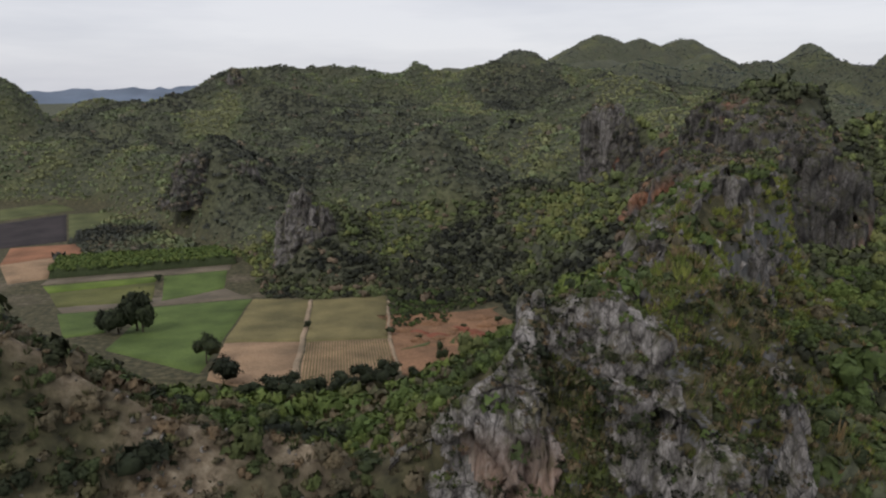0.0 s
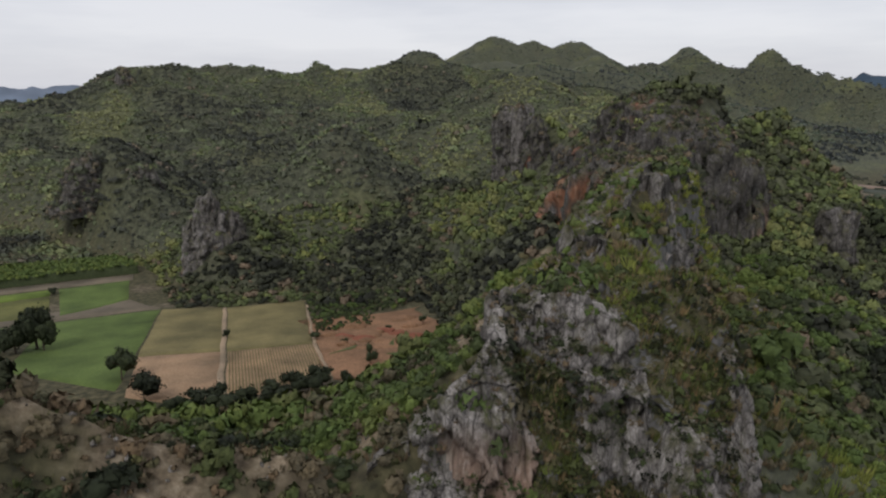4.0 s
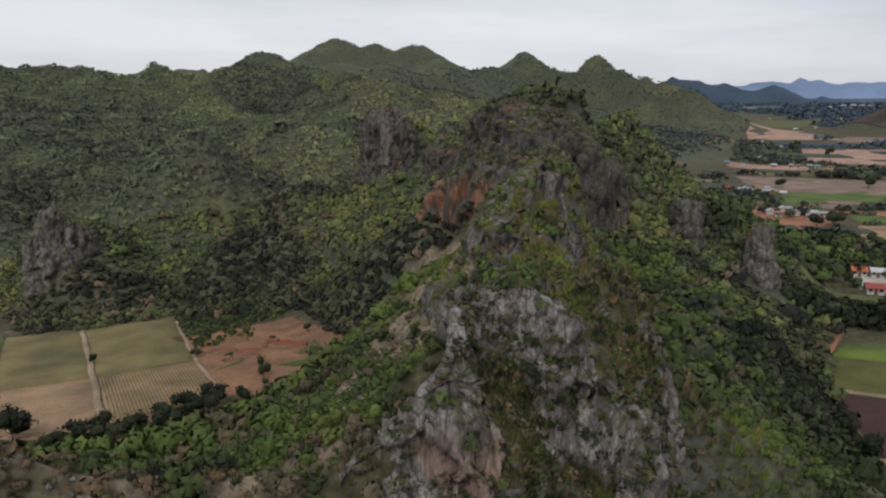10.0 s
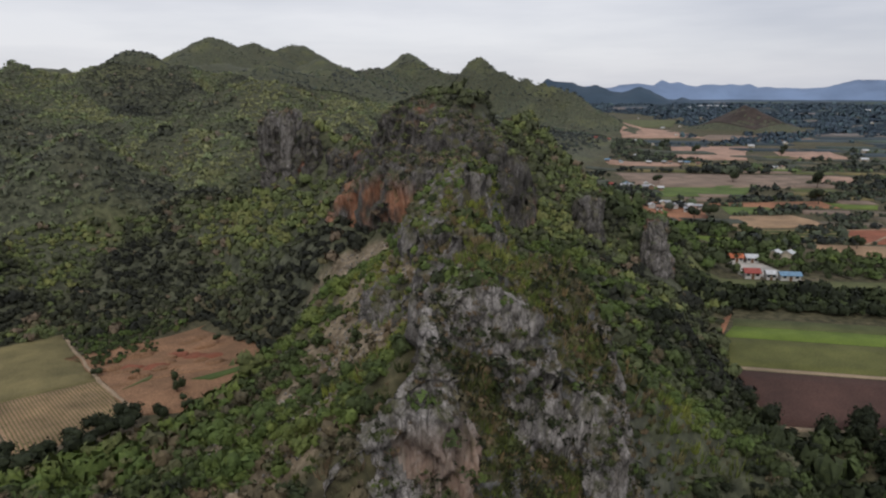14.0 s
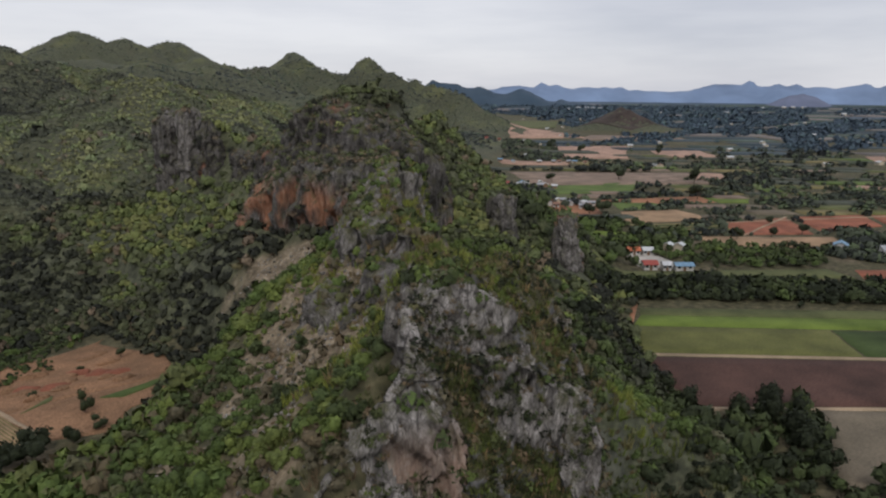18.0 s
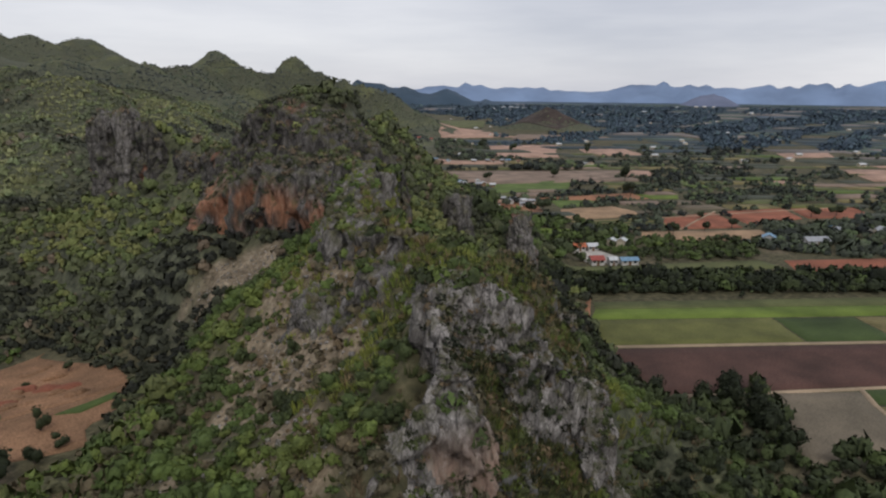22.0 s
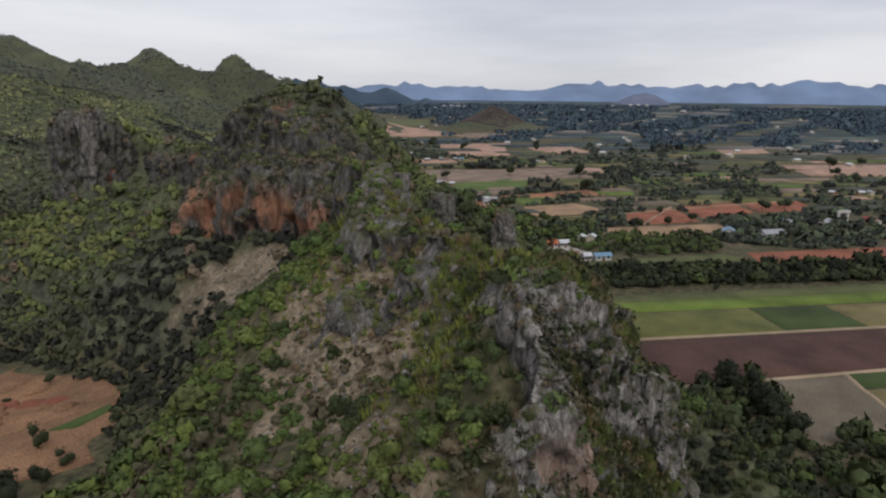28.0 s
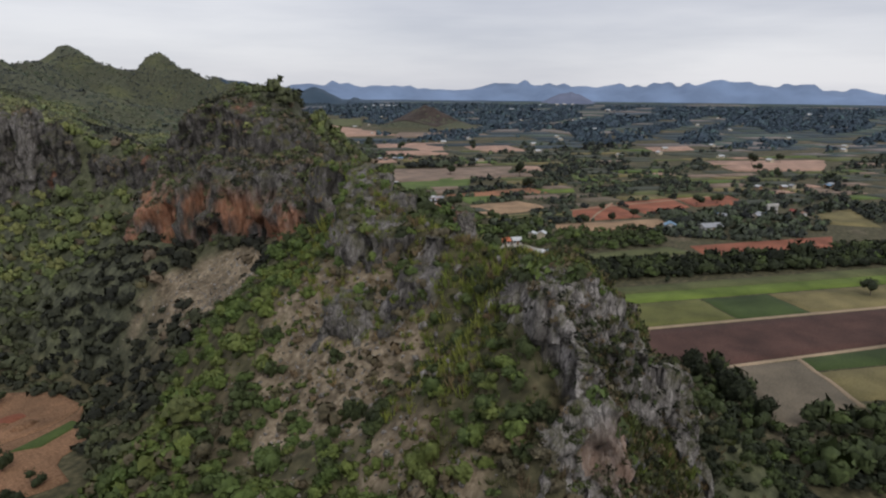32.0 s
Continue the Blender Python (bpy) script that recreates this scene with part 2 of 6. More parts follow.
def leaf_material(name, gain, dry, blue=1.0, red=1.05, even=0.0):
    """Leaves of mixed kinds: dark, greyish, green, fresh yellow green and dry, picked by each plant's tone. In the far
    kinds blue and even paint in haze.
    """
    m, n, l, b = material(name, 0.8)
    att = n.new("ShaderNodeAttribute")
    att.attribute_name = "tone"
    g = n.new("ShaderNodeNewGeometry")
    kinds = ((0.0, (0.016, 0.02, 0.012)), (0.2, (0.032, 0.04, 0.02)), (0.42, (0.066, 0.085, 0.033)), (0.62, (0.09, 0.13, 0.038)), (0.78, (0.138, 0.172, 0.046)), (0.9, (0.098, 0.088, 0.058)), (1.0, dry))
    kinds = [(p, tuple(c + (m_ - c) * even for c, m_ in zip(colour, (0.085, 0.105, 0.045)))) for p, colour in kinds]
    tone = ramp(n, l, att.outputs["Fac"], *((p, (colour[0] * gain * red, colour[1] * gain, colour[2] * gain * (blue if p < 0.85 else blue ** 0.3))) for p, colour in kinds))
    bump(n, l, b, noise_at(n, l, 5.0, 4, (1, 1, 1), 0.65), 0.9, 0.25)
    leafy = ramp(n, l, g.outputs["Random Per Island"], (0.0, (0.8, 0.8, 0.8)), (1.0, (1.2, 1.19, 1.15)))
    leafy = blend(n, l, 1.0, leafy, ramp(n, l, noise_at(n, l, 1.4, 4), (0.3, (0.72, 0.74, 0.74)), (0.7, (1.28, 1.24, 1.2))), "MULTIPLY")
    l.new(blend(n, l, 1.0, tone, leafy, "MULTIPLY"), b.inputs["Base Color"])
    return m


LEAF = leaf_material("broad_leaves", 1.08, (0.16, 0.125, 0.078), 0.98, 0.97)
# haze over the hills painted into the leaves: extra blue, levelled tones
HILL_HAZE_LEAF = leaf_material("hazed_hill_scrub_leaves", 1.55, (0.13, 0.125, 0.09), 1.65, 1.14, 0.15)
SLOPE_LEAF = leaf_material("slope_wood_leaves", 1.3, (0.15, 0.13, 0.085), 1.3, 1.13)
# farther hills: a stronger haze blue mixed into the leaf colour
DISTANT_HAZE_LEAF = leaf_material("hazed_distant_scrub_leaves", 1.1, (0.11, 0.105, 0.09), 2.2, 1.06, 0.3)
# trees far across the plain: haze put into the leaf colour as strong blue
HAZE_LEAF = leaf_material("haze_tinted_tree_leaves", 1.2, (0.095, 0.1, 0.1), 3.1, 0.85, 0.4)
PLAIN_LEAF = leaf_material("plain_tree_leaves", 1.3, (0.14, 0.13, 0.08), 1.7)
GRASS = leaf_material("tall_grass_blades", 1.7, (0.15, 0.12, 0.065), 0.8, 1.1)
SCRUB = leaf_material("dry_scrub_leaves", 1.1, (0.16, 0.12, 0.075), 0.9)


def bark_material():
    m, n, l, b = material("bark", 0.9)
    f = noise_at(n, l, 3.0, 4, (1, 1, 0.2))
    l.new(ramp(n, l, f, (0.3, (0.06, 0.045, 0.035)), (0.7, (0.16, 0.13, 0.1))), b.inputs["Base Color"])
    return m


BARK = bark_material()


def ground_material():
    m, n, l, b = material("hillside_soil_and_undergrowth", 0.95)
    big, fine = noise_at(n, l, 0.035, 4), noise_at(n, l, 0.6, 5)
    green = ramp(n, l, fine, (0.3, (0.03, 0.029, 0.017)), (0.5, (0.07, 0.065, 0.034)), (0.72, (0.14, 0.12, 0.068)))
    earth = ramp(n, l, fine, (0.3, (0.1, 0.075, 0.05)), (0.7, (0.24, 0.19, 0.14)))
    att = n.new("ShaderNodeAttribute")
    att.attribute_name = "bare"
    litter = ramp(n, l, noise_at(n, l, 0.22, 6, (1, 1, 1), 0.65), (0.38, (0.42, 0.41, 0.39)), (0.6, (0.95, 0.94, 0.92)))
    stony = ramp(n, l, noise_at(n, l, 1.1, 8, (1, 1, 1), 0.7), (0.3, (0.11, 0.085, 0.058)), (0.5, (0.27, 0.215, 0.148)), (0.72, (0.46, 0.39, 0.29)))
    stony = blend(n, l, 1.0, stony, litter, "MULTIPLY")
    c = blend(n, l, ramp(n, l, big, (0.56, (0, 0, 0)), (0.68, (0.6, 0.6, 0.6))), green, earth)
    c = blend(n, l, ramp(n, l, att.outputs["Fac"], (0.2, (0, 0, 0)), (0.55, (1, 1, 1))), c, stony)
    g = n.new("ShaderNodeNewGeometry")
    sep = n.new("ShaderNodeSeparateXYZ")
    l.new(g.outputs["True Normal"], sep.inputs[0])
    rock = ramp(n, l, noise_at(n, l, 0.9, 6, (1, 1, 0.35)), (0.3, (0.05, 0.05, 0.05)), (0.7, (0.2, 0.195, 0.19)))
    steep = ramp(n, l, sep.outputs["Z"], (0.16, (1, 1, 1)), (0.3, (0, 0, 0)))
    leafy = n.new("ShaderNodeAttribute")
    leafy.attribute_name = "wooded"
    clump = noise_at(n, l, 0.42, 6, (1, 1, 1), 0.7)
    floor_ = ramp(n, l, clump, (0.36, (0.032, 0.036, 0.025)), (0.5, (0.072, 0.077, 0.05)), (0.64, (0.125, 0.132, 0.082)))
    meadow = ramp(n, l, clump, (0.36, (0.065, 0.073, 0.035)), (0.64, (0.165, 0.172, 0.08)))
    floor_ = blend(n, l, ramp(n, l, noise_at(n, l, 0.02, 5), (0.5, (0, 0, 0)), (0.66, (0.8, 0.8, 0.8))), floor_, meadow)
    c = blend(n, l, leafy.outputs["Fac"], c, floor_)
    l.new(blend(n, l, steep, c, rock), b.inputs["Base Color"])
    bump(n, l, b, fine, 0.6, 0.5)
    return m


def rock_material(name, warm, shade=1.0, below=None, stain=((0.12, 0.04, 0.022), (0.32, 0.115, 0.055), (0.46, 0.24, 0.14))):
    m, n, l, b = material(name, 0.92)
    grain = noise_at(n, l, 1.1, 9, (1, 1, 0.32), 0.66)
    fine = noise_at(n, l, 4.5, 6, (1, 1, 0.35), 0.7)
    streak = noise_at(n, l, 0.5, 6, (1, 1, 0.16), 0.6)
    patch = noise_at(n, l, 0.11, 5, (1, 1, 0.7))
    t = shade
    grey = ramp(n, l, grain, (0.28, (0.1 * t, 0.091 * t, 0.084 * t)), (0.48, (0.18 * t, 0.166 * t, 0.156 * t)), (0.7, (0.3 * t, 0.28 * t, 0.265 * t)))
    grey = blend(n, l, 1.0, grey, ramp(n, l, fine, (0.34, (0.62, 0.61, 0.6)), (0.5, (0.97, 0.97, 0.97)), (0.66, (1.32, 1.32, 1.32))), "MULTIPLY")
    dark = blend(n, l, ramp(n, l, streak, (0.46, (0, 0, 0)), (0.6, (0.72, 0.72, 0.72))), grey, (0.05 * t, 0.046 * t, 0.042 * t))
    def cracks(scale, stretch, wide, deep):
        """Thin dark joints between blocks."""
        place = n.new("ShaderNodeNewGeometry")
        warp = add(n, "TexNoise", Scale=0.9, Detail=3.0)
        l.new(place.outputs["Position"], warp.inputs["Vector"])
        moved = n.new("ShaderNodeVectorMath")
        moved.operation = "MULTIPLY_ADD"
        moved.inputs[1].default_value = (0.9, 0.9, 0.9)
        l.new(warp.outputs["Color"], moved.inputs[0])
        l.new(place.outputs["Position"], moved.inputs[2])
        mp = n.new("ShaderNodeMapping")
        mp.inputs["Scale"].default_value = (1, 1, stretch)
        l.new(moved.outputs[0], mp.inputs["Vector"])
        cell = n.new("ShaderNodeTexVoronoi")
        cell.feature = "DISTANCE_TO_EDGE"
        cell.inputs["Scale"].default_value = scale
        l.new(mp.outputs[0], cell.inputs["Vector"])
        return ramp(n, l, cell.outputs["Distance"], (0.0, (deep, deep, deep)), (wide, (1, 1, 1)))
    dark = blend(n, l, 1.0, dark, cracks(0.55, 0.35, 0.05, 0.3), "MULTIPLY")
    dark = blend(n, l, 1.0, dark, cracks(1.6, 0.4, 0.08, 0.55), "MULTIPLY")
    rust = ramp(n, l, grain, (0.3, stain[0]), (0.52, stain[1]), (0.72, stain[2]))
    where = ramp(n, l, patch, (0.62 - warm, (0, 0, 0)), (0.74 - warm, (0.85, 0.85, 0.85)))
    if below:
        spot = n.new("ShaderNodeNewGeometry")
        up = n.new("ShaderNodeSeparateXYZ")
        l.new(spot.outputs["Position"], up.inputs[0])
        span = n.new("ShaderNodeMapRange")
        span.inputs["From Min"].default_value, span.inputs["From Max"].default_value = below - 2.5, below + 2.5
        span.inputs["To Min"].default_value, span.inputs["To Max"].default_value = 1.0, 0.0
        l.new(up.outputs["Z"], span.inputs["Value"])
        where = blend(n, l, 1.0, where, span.outputs[0], "MULTIPLY")
    c = blend(n, l, ramp(n, l, noise_at(n, l, 0.36, 7, (1, 1, 0.14), 0.66), (0.55, (0, 0, 0)), (0.66, (0.75, 0.75, 0.75))), dark, (0.05 * t, 0.045 * t, 0.042 * t))
    c = blend(n, l, where, c, rust)
    moss = noise_at(n, l, 0.5, 7, (1, 1, 0.7), 0.65)
    g = n.new("ShaderNodeNewGeometry")
    sep = n.new("ShaderNodeSeparateXYZ")
    l.new(g.outputs["Normal"], sep.inputs[0])
    flat = ramp(n, l, sep.outputs["Z"], (0.05, (0.12, 0.12, 0.12)), (0.6, (1, 1, 1)))
    mossy = blend(n, l, 1.0, flat, ramp(n, l, moss, (0.45, (0, 0, 0)), (0.6, (0.8, 0.8, 0.8))), "MULTIPLY")
    l.new(blend(n, l, mossy, c, ramp(n, l, fine, (0.3, (0.06, 0.06, 0.03)), (0.7, (0.13, 0.125, 0.055)))), b.inputs["Base Color"])
    bump(n, l, b, fine, 1.0, 0.3)
    return m


GROUND = ground_material()
ROCK = rock_material("grey_limestone", -0.04, 1.95)
RED_ROCK = rock_material("rust_stained_limestone", 0.18, 0.95, 53.0, ((0.15, 0.07, 0.042), (0.39, 0.18, 0.105), (0.53, 0.32, 0.21)))
FOOT_ROCK = rock_material("orange_footed_limestone", 0.24, 1.9, 46.6, ((0.2, 0.125, 0.095), (0.4, 0.27, 0.205), (0.52, 0.42, 0.35)))
CAVE_ROCK = rock_material("rust_footed_limestone", 0.12, 0.72, 47.0, ((0.15, 0.09, 0.07), (0.36, 0.22, 0.16), (0.5, 0.37, 0.3)))
MID_ROCK = rock_material("weathered_grey_limestone", -0.04, 0.95)
DARK_ROCK = rock_material("dark_weathered_limestone", 0.0, 0.68)
PALE_ROCK = rock_material("pale_weathered_limestone", -0.04, 1.3)
PINK_ROCK = rock_material("pinkish_grey_limestone", 0.08, 1.25)


def field_material(name, low, high, scale=0.25, gain=0.9):
    m, n, l, b = material(name, 0.95)
    f, big = noise_at(n, l, scale * 8, 5), noise_at(n, l, scale * 0.3, 3)
    c = ramp(n, l, f, (0.3, tuple(gain * k for k in low)), (0.7, tuple(gain * k for k in high)))
    c = blend(n, l, 1.0, c, ramp(n, l, big, (0.32, (0.66, 0.66, 0.64)), (0.68, (1.28, 1.22, 1.16))), "MULTIPLY")
    l.new(c, b.inputs["Base Color"])
    bump(n, l, b, f, 0.5, 0.2)
    return m


# ---- mesh helpers ----
def raw_mesh(name, verts, tris=None, quads=None, mat=None, tone=None, smooth_faces=False, normals=None):
    """A mesh from arrays of corners, triangles and quads."""
    verts = np.asarray(verts, np.float32).reshape(-1, 3)
    tris = np.zeros((0, 3), np.int32) if tris is None else np.asarray(tris, np.int32)
    quads = np.zeros((0, 4), np.int32) if quads is None else np.asarray(quads, np.int32)
    me = bpy.data.meshes.new(name)
    me.vertices.add(len(verts))
    me.vertices.foreach_set("co", verts.ravel())
    me.loops.add(tris.size + quads.size)
    me.loops.foreach_set("vertex_index", np.concatenate([tris.ravel(), quads.ravel()]))
    me.polygons.add(len(tris) + len(quads))
    me.polygons.foreach_set("loop_start", np.concatenate([np.arange(len(tris)) * 3, tris.size + np.arange(len(quads)) * 4]).astype(np.int32))
    if smooth_faces:
        me.polygons.foreach_set("use_smooth", np.ones(len(tris) + len(quads), bool))
    if tone is not None:
        a = me.attributes.new("tone", "FLOAT", "POINT")
        a.data.foreach_set("value", np.asarray(tone, np.float32))
    me.update(calc_edges=True)
    if normals is not None:
        a = me.attributes.new("custom_normal", "FLOAT_VECTOR", "POINT")
        a.data.foreach_set("vector", np.asarray(normals, np.float32).ravel())
    if mat:
        me.materials.append(mat)
    return me


def part(name, bm, mat, parent, label=""):
    me = bpy.data.meshes.new(name)
    bm.to_mesh(me)
    bm.free()
    me.materials.append(mat)
    ob = new(name, me)
    ob.parent = parent
    return tagged(ob, label)


def grid_faces(nu, nv, wrap=False):
    i, j = np.meshgrid(np.arange(nu if wrap else nu - 1), np.arange(nv - 1))
    i, j = i.ravel(), j.ravel()
    i2 = (i + 1) % nu
    return np.stack([j * nu + i, j * nu + i2, (j + 1) * nu + i2, (j + 1) * nu + i], 1)


# ---- ground: one sheet to the horizon ----
def spaced(stops):
    out = [np.arange(a, b, step) for a, b, step in stops]
    return np.concatenate(out + [[stops[-1][1]]])


gx = spaced([(-4900, -1500, 340), (-1500, -600, 45), (-600, -110, 7), (-110, -30, 2.0), (-30, 66, 1.0), (66, 170, 2.0), (170, 600, 11), (600, 770, 6), (770, 960, 11), (960, 1500, 40), (1500, 4900, 340)])
gy = spaced([(-4900, -700, 420), (-700, -60, 40), (-60, -20, 2.0), (-20, 90, 1.0), (90, 250, 2.0), (250, 800, 7), (800, 1000, 7), (1000, 1200, 12), (1200, 2200, 30), (2200, 4900, 300)])
GX, GY = np.meshgrid(gx, gy)
GZ = height(GX.ravel(), GY.ravel())
ground = new("ground", raw_mesh("ground", np.stack([GX.ravel(), GY.ravel(), GZ], 1), quads=grid_faces(len(gx), len(gy)), mat=GROUND, smooth_faces=True))
bare_attr = ground.data.attributes.new("bare", "FLOAT", "POINT")
bare_attr.data.foreach_set("value", (bare(GX.ravel(), GY.ravel()) * smooth(1, 5, GZ - base_height(GX.ravel(), GY.ravel()))).astype(np.float32))
wooded_attr = ground.data.attributes.new("wooded", "FLOAT", "POINT")
wooded_attr.data.foreach_set("value", (np.maximum(smooth(85, 120, GY.ravel()), smooth(4, 9, right_of(GX.ravel(), GY.ravel(), 24, 10, 76, 108))) * (1 - bare(GX.ravel(), GY.ravel())) * np.maximum(smooth(1, 5, GZ - base_height(GX.ravel(), GY.ravel())), (GY.ravel() > 430) & (GX.ravel() < 150)) * 0.95).astype(np.float32))
tagged(ground, "scrub-covered soil of the hills and the flat farmed plain", "ground", kind="structure")


# ---- limestone crags ----
def massif(name, label):
    """A rock mass whose walls, ribs and towers are its parts."""
    root = new(name)
    return tagged(root, label, "rock")


def crag(name, cx, cy, rx, ry, turn, z0, z1, seed, step=0.6, amp=1.0, jag=3.0, taper=0.25, lean=(0, 0), mat=None, label="", power=2.6, cap=0.22, slope=0.0, parent=None):
    """A fluted limestone tower: an oval foot, steep furrowed sides, a jagged top."""
    nu = max(24, int(2 * math.pi * math.sqrt((rx * rx + ry * ry) / 2) / step))
    nv = max(12, int((z1 - z0 + min(rx, ry)) / step))
    u = np.linspace(0, 2 * math.pi, nu, endpoint=False)
    v = np.linspace(0, 1, nv)
    U, V = np.meshgrid(u, v)
    wall = np.clip(V / (1 - cap), 0, 1)
    over = np.clip((V - (1 - cap)) / cap, 0, 1)
    s = (1 - taper * wall) * np.cos(over * math.pi / 2) ** 0.8
    oval = (np.abs(np.cos(U)) ** power + np.abs(np.sin(U)) ** power) ** (-1 / power)
    lx, ly = rx * oval * np.cos(U) * s, ry * oval * np.sin(U) * s
    c, sn = math.cos(turn), math.sin(turn)
    z = z0 + (z1 - z0) * (0.8 * wall + 0.2 * np.sin(over * math.pi / 2)) + slope * lx
    x = cx + c * lx - sn * ly + lean[0] * wall
    y = cy + sn * lx + c * ly + lean[1] * wall
    ox, oy = c * np.cos(U) - sn * np.sin(U), sn * np.cos(U) + c * np.sin(U)
    q = seed * 13.7
    flute = 1 - np.abs(vnoise(x / 3.1 + q, y / 3.1, z / 11))
    wx, wy = x + 0.5 * vnoise(x / 1.7, y / 1.7, z / 1.7), y + 0.5 * vnoise(x / 1.7 + 9, y / 1.7, z / 1.7)
    big, rift = cells(wx / 3.4 + q, wy / 3.4, z / 12.0, seed)
    mid, seam = cells(wx / 1.35 + q, wy / 1.35, z / 4.2, seed + 1)
    small, _ = cells(wx / 0.55 + q, wy / 0.55, z / 1.3, seed + 2)
    groove = np.abs(vnoise(wx / 1.1 + q, wy / 1.1, z / 7.0)) ** 0.6
    push = amp * (1.9 * fbm(x / 7 + q, y / 7, z / 9, 3) + 1.0 * (flute - 0.6) + 0.45 * groove + 1.7 * (big - 0.5) + 1.0 * (mid - 0.5) + 0.5 * (small - 0.5)
                  - 0.9 * np.exp(-rift / 0.06) - 0.5 * np.exp(-seam / 0.08) + 0.2 * fbm(x / 0.7, y / 0.7 + q, z / 0.7, 2))
    ledge = amp * 0.4 * vnoise(x / 9 + q, y / 9, z / 1.7)
    fade = np.minimum(1, s * 1.6)
    x, y = x + ox * (push + ledge) * fade, y + oy * (push + ledge) * fade
    for hx, hy, hz, wide, tall, px, py, deep in HOLLOWS:
        across, along = (x - hx) * -py + (y - hy) * px, (x - hx) * px + (y - hy) * py
        w = np.exp(-np.abs(across / wide) ** 3 - np.abs((z - hz) / tall) ** 3) * (np.abs(along) < 4.5) * (ox * px + oy * py < 0)
        x, y = x + px * deep * w, y + py * deep * w
    spike = 1 - np.abs(vnoise(x / 3.2 + q, y / 3.2, 2.2))
    z = z + (wall ** 3) * (jag * (spike - 0.65) + 0.35 * jag * fbm(x / 1.1, y / 1.1 + q, 4.4, 3))
    P = np.stack([x, y, z], 2)
    du = np.roll(P, -1, 1) - np.roll(P, 1, 1)
    dv = np.gradient(P, axis=0)
    nrm = np.cross(du, dv)
    area = np.linalg.norm(nrm, axis=2)
    if rx < 9.5:
        PLANS.append((cx, cy, rx, ry, turn, z1))
    SKINS.setdefault(GROUP["skin"], []).append((P.reshape(-1, 3), (nrm / (area[..., None] + 1e-9)).reshape(-1, 3), (area / 2).ravel()))
    me = raw_mesh(name, P.reshape(-1, 3), quads=grid_faces(nu, nv, True), mat=mat or ROCK)
    ob = new(name, me)
    if parent:
        ob.parent = parent
        return tagged(ob, label)
    return tagged(ob, label or "grey furrowed limestone crag with dark streaks and tufts of scrub", "rock")


SKINS, PLANS, GROUP = {}, [], {"skin": "near"}


def out_of(x, y, corners):
    """Metres outside a polygon (negative inside)."""
    near, inside = np.full(np.shape(x), 1e9), np.zeros(np.shape(x), bool)
    for (ax, ay), (bx, by) in zip(corners, corners[1:] + corners[:1]):
        dx, dy = bx - ax, by - ay
        t = np.clip(((x - ax) * dx + (y - ay) * dy) / (dx * dx + dy * dy), 0, 1)
        near = np.minimum(near, np.hypot(x - ax - t * dx, y - ay - t * dy))
        if ay != by:
            inside ^= ((ay > y) != (by > y)) & (x < (bx - ax) * (y - ay) / (by - ay) + ax)
    return np.where(inside, -near, near)


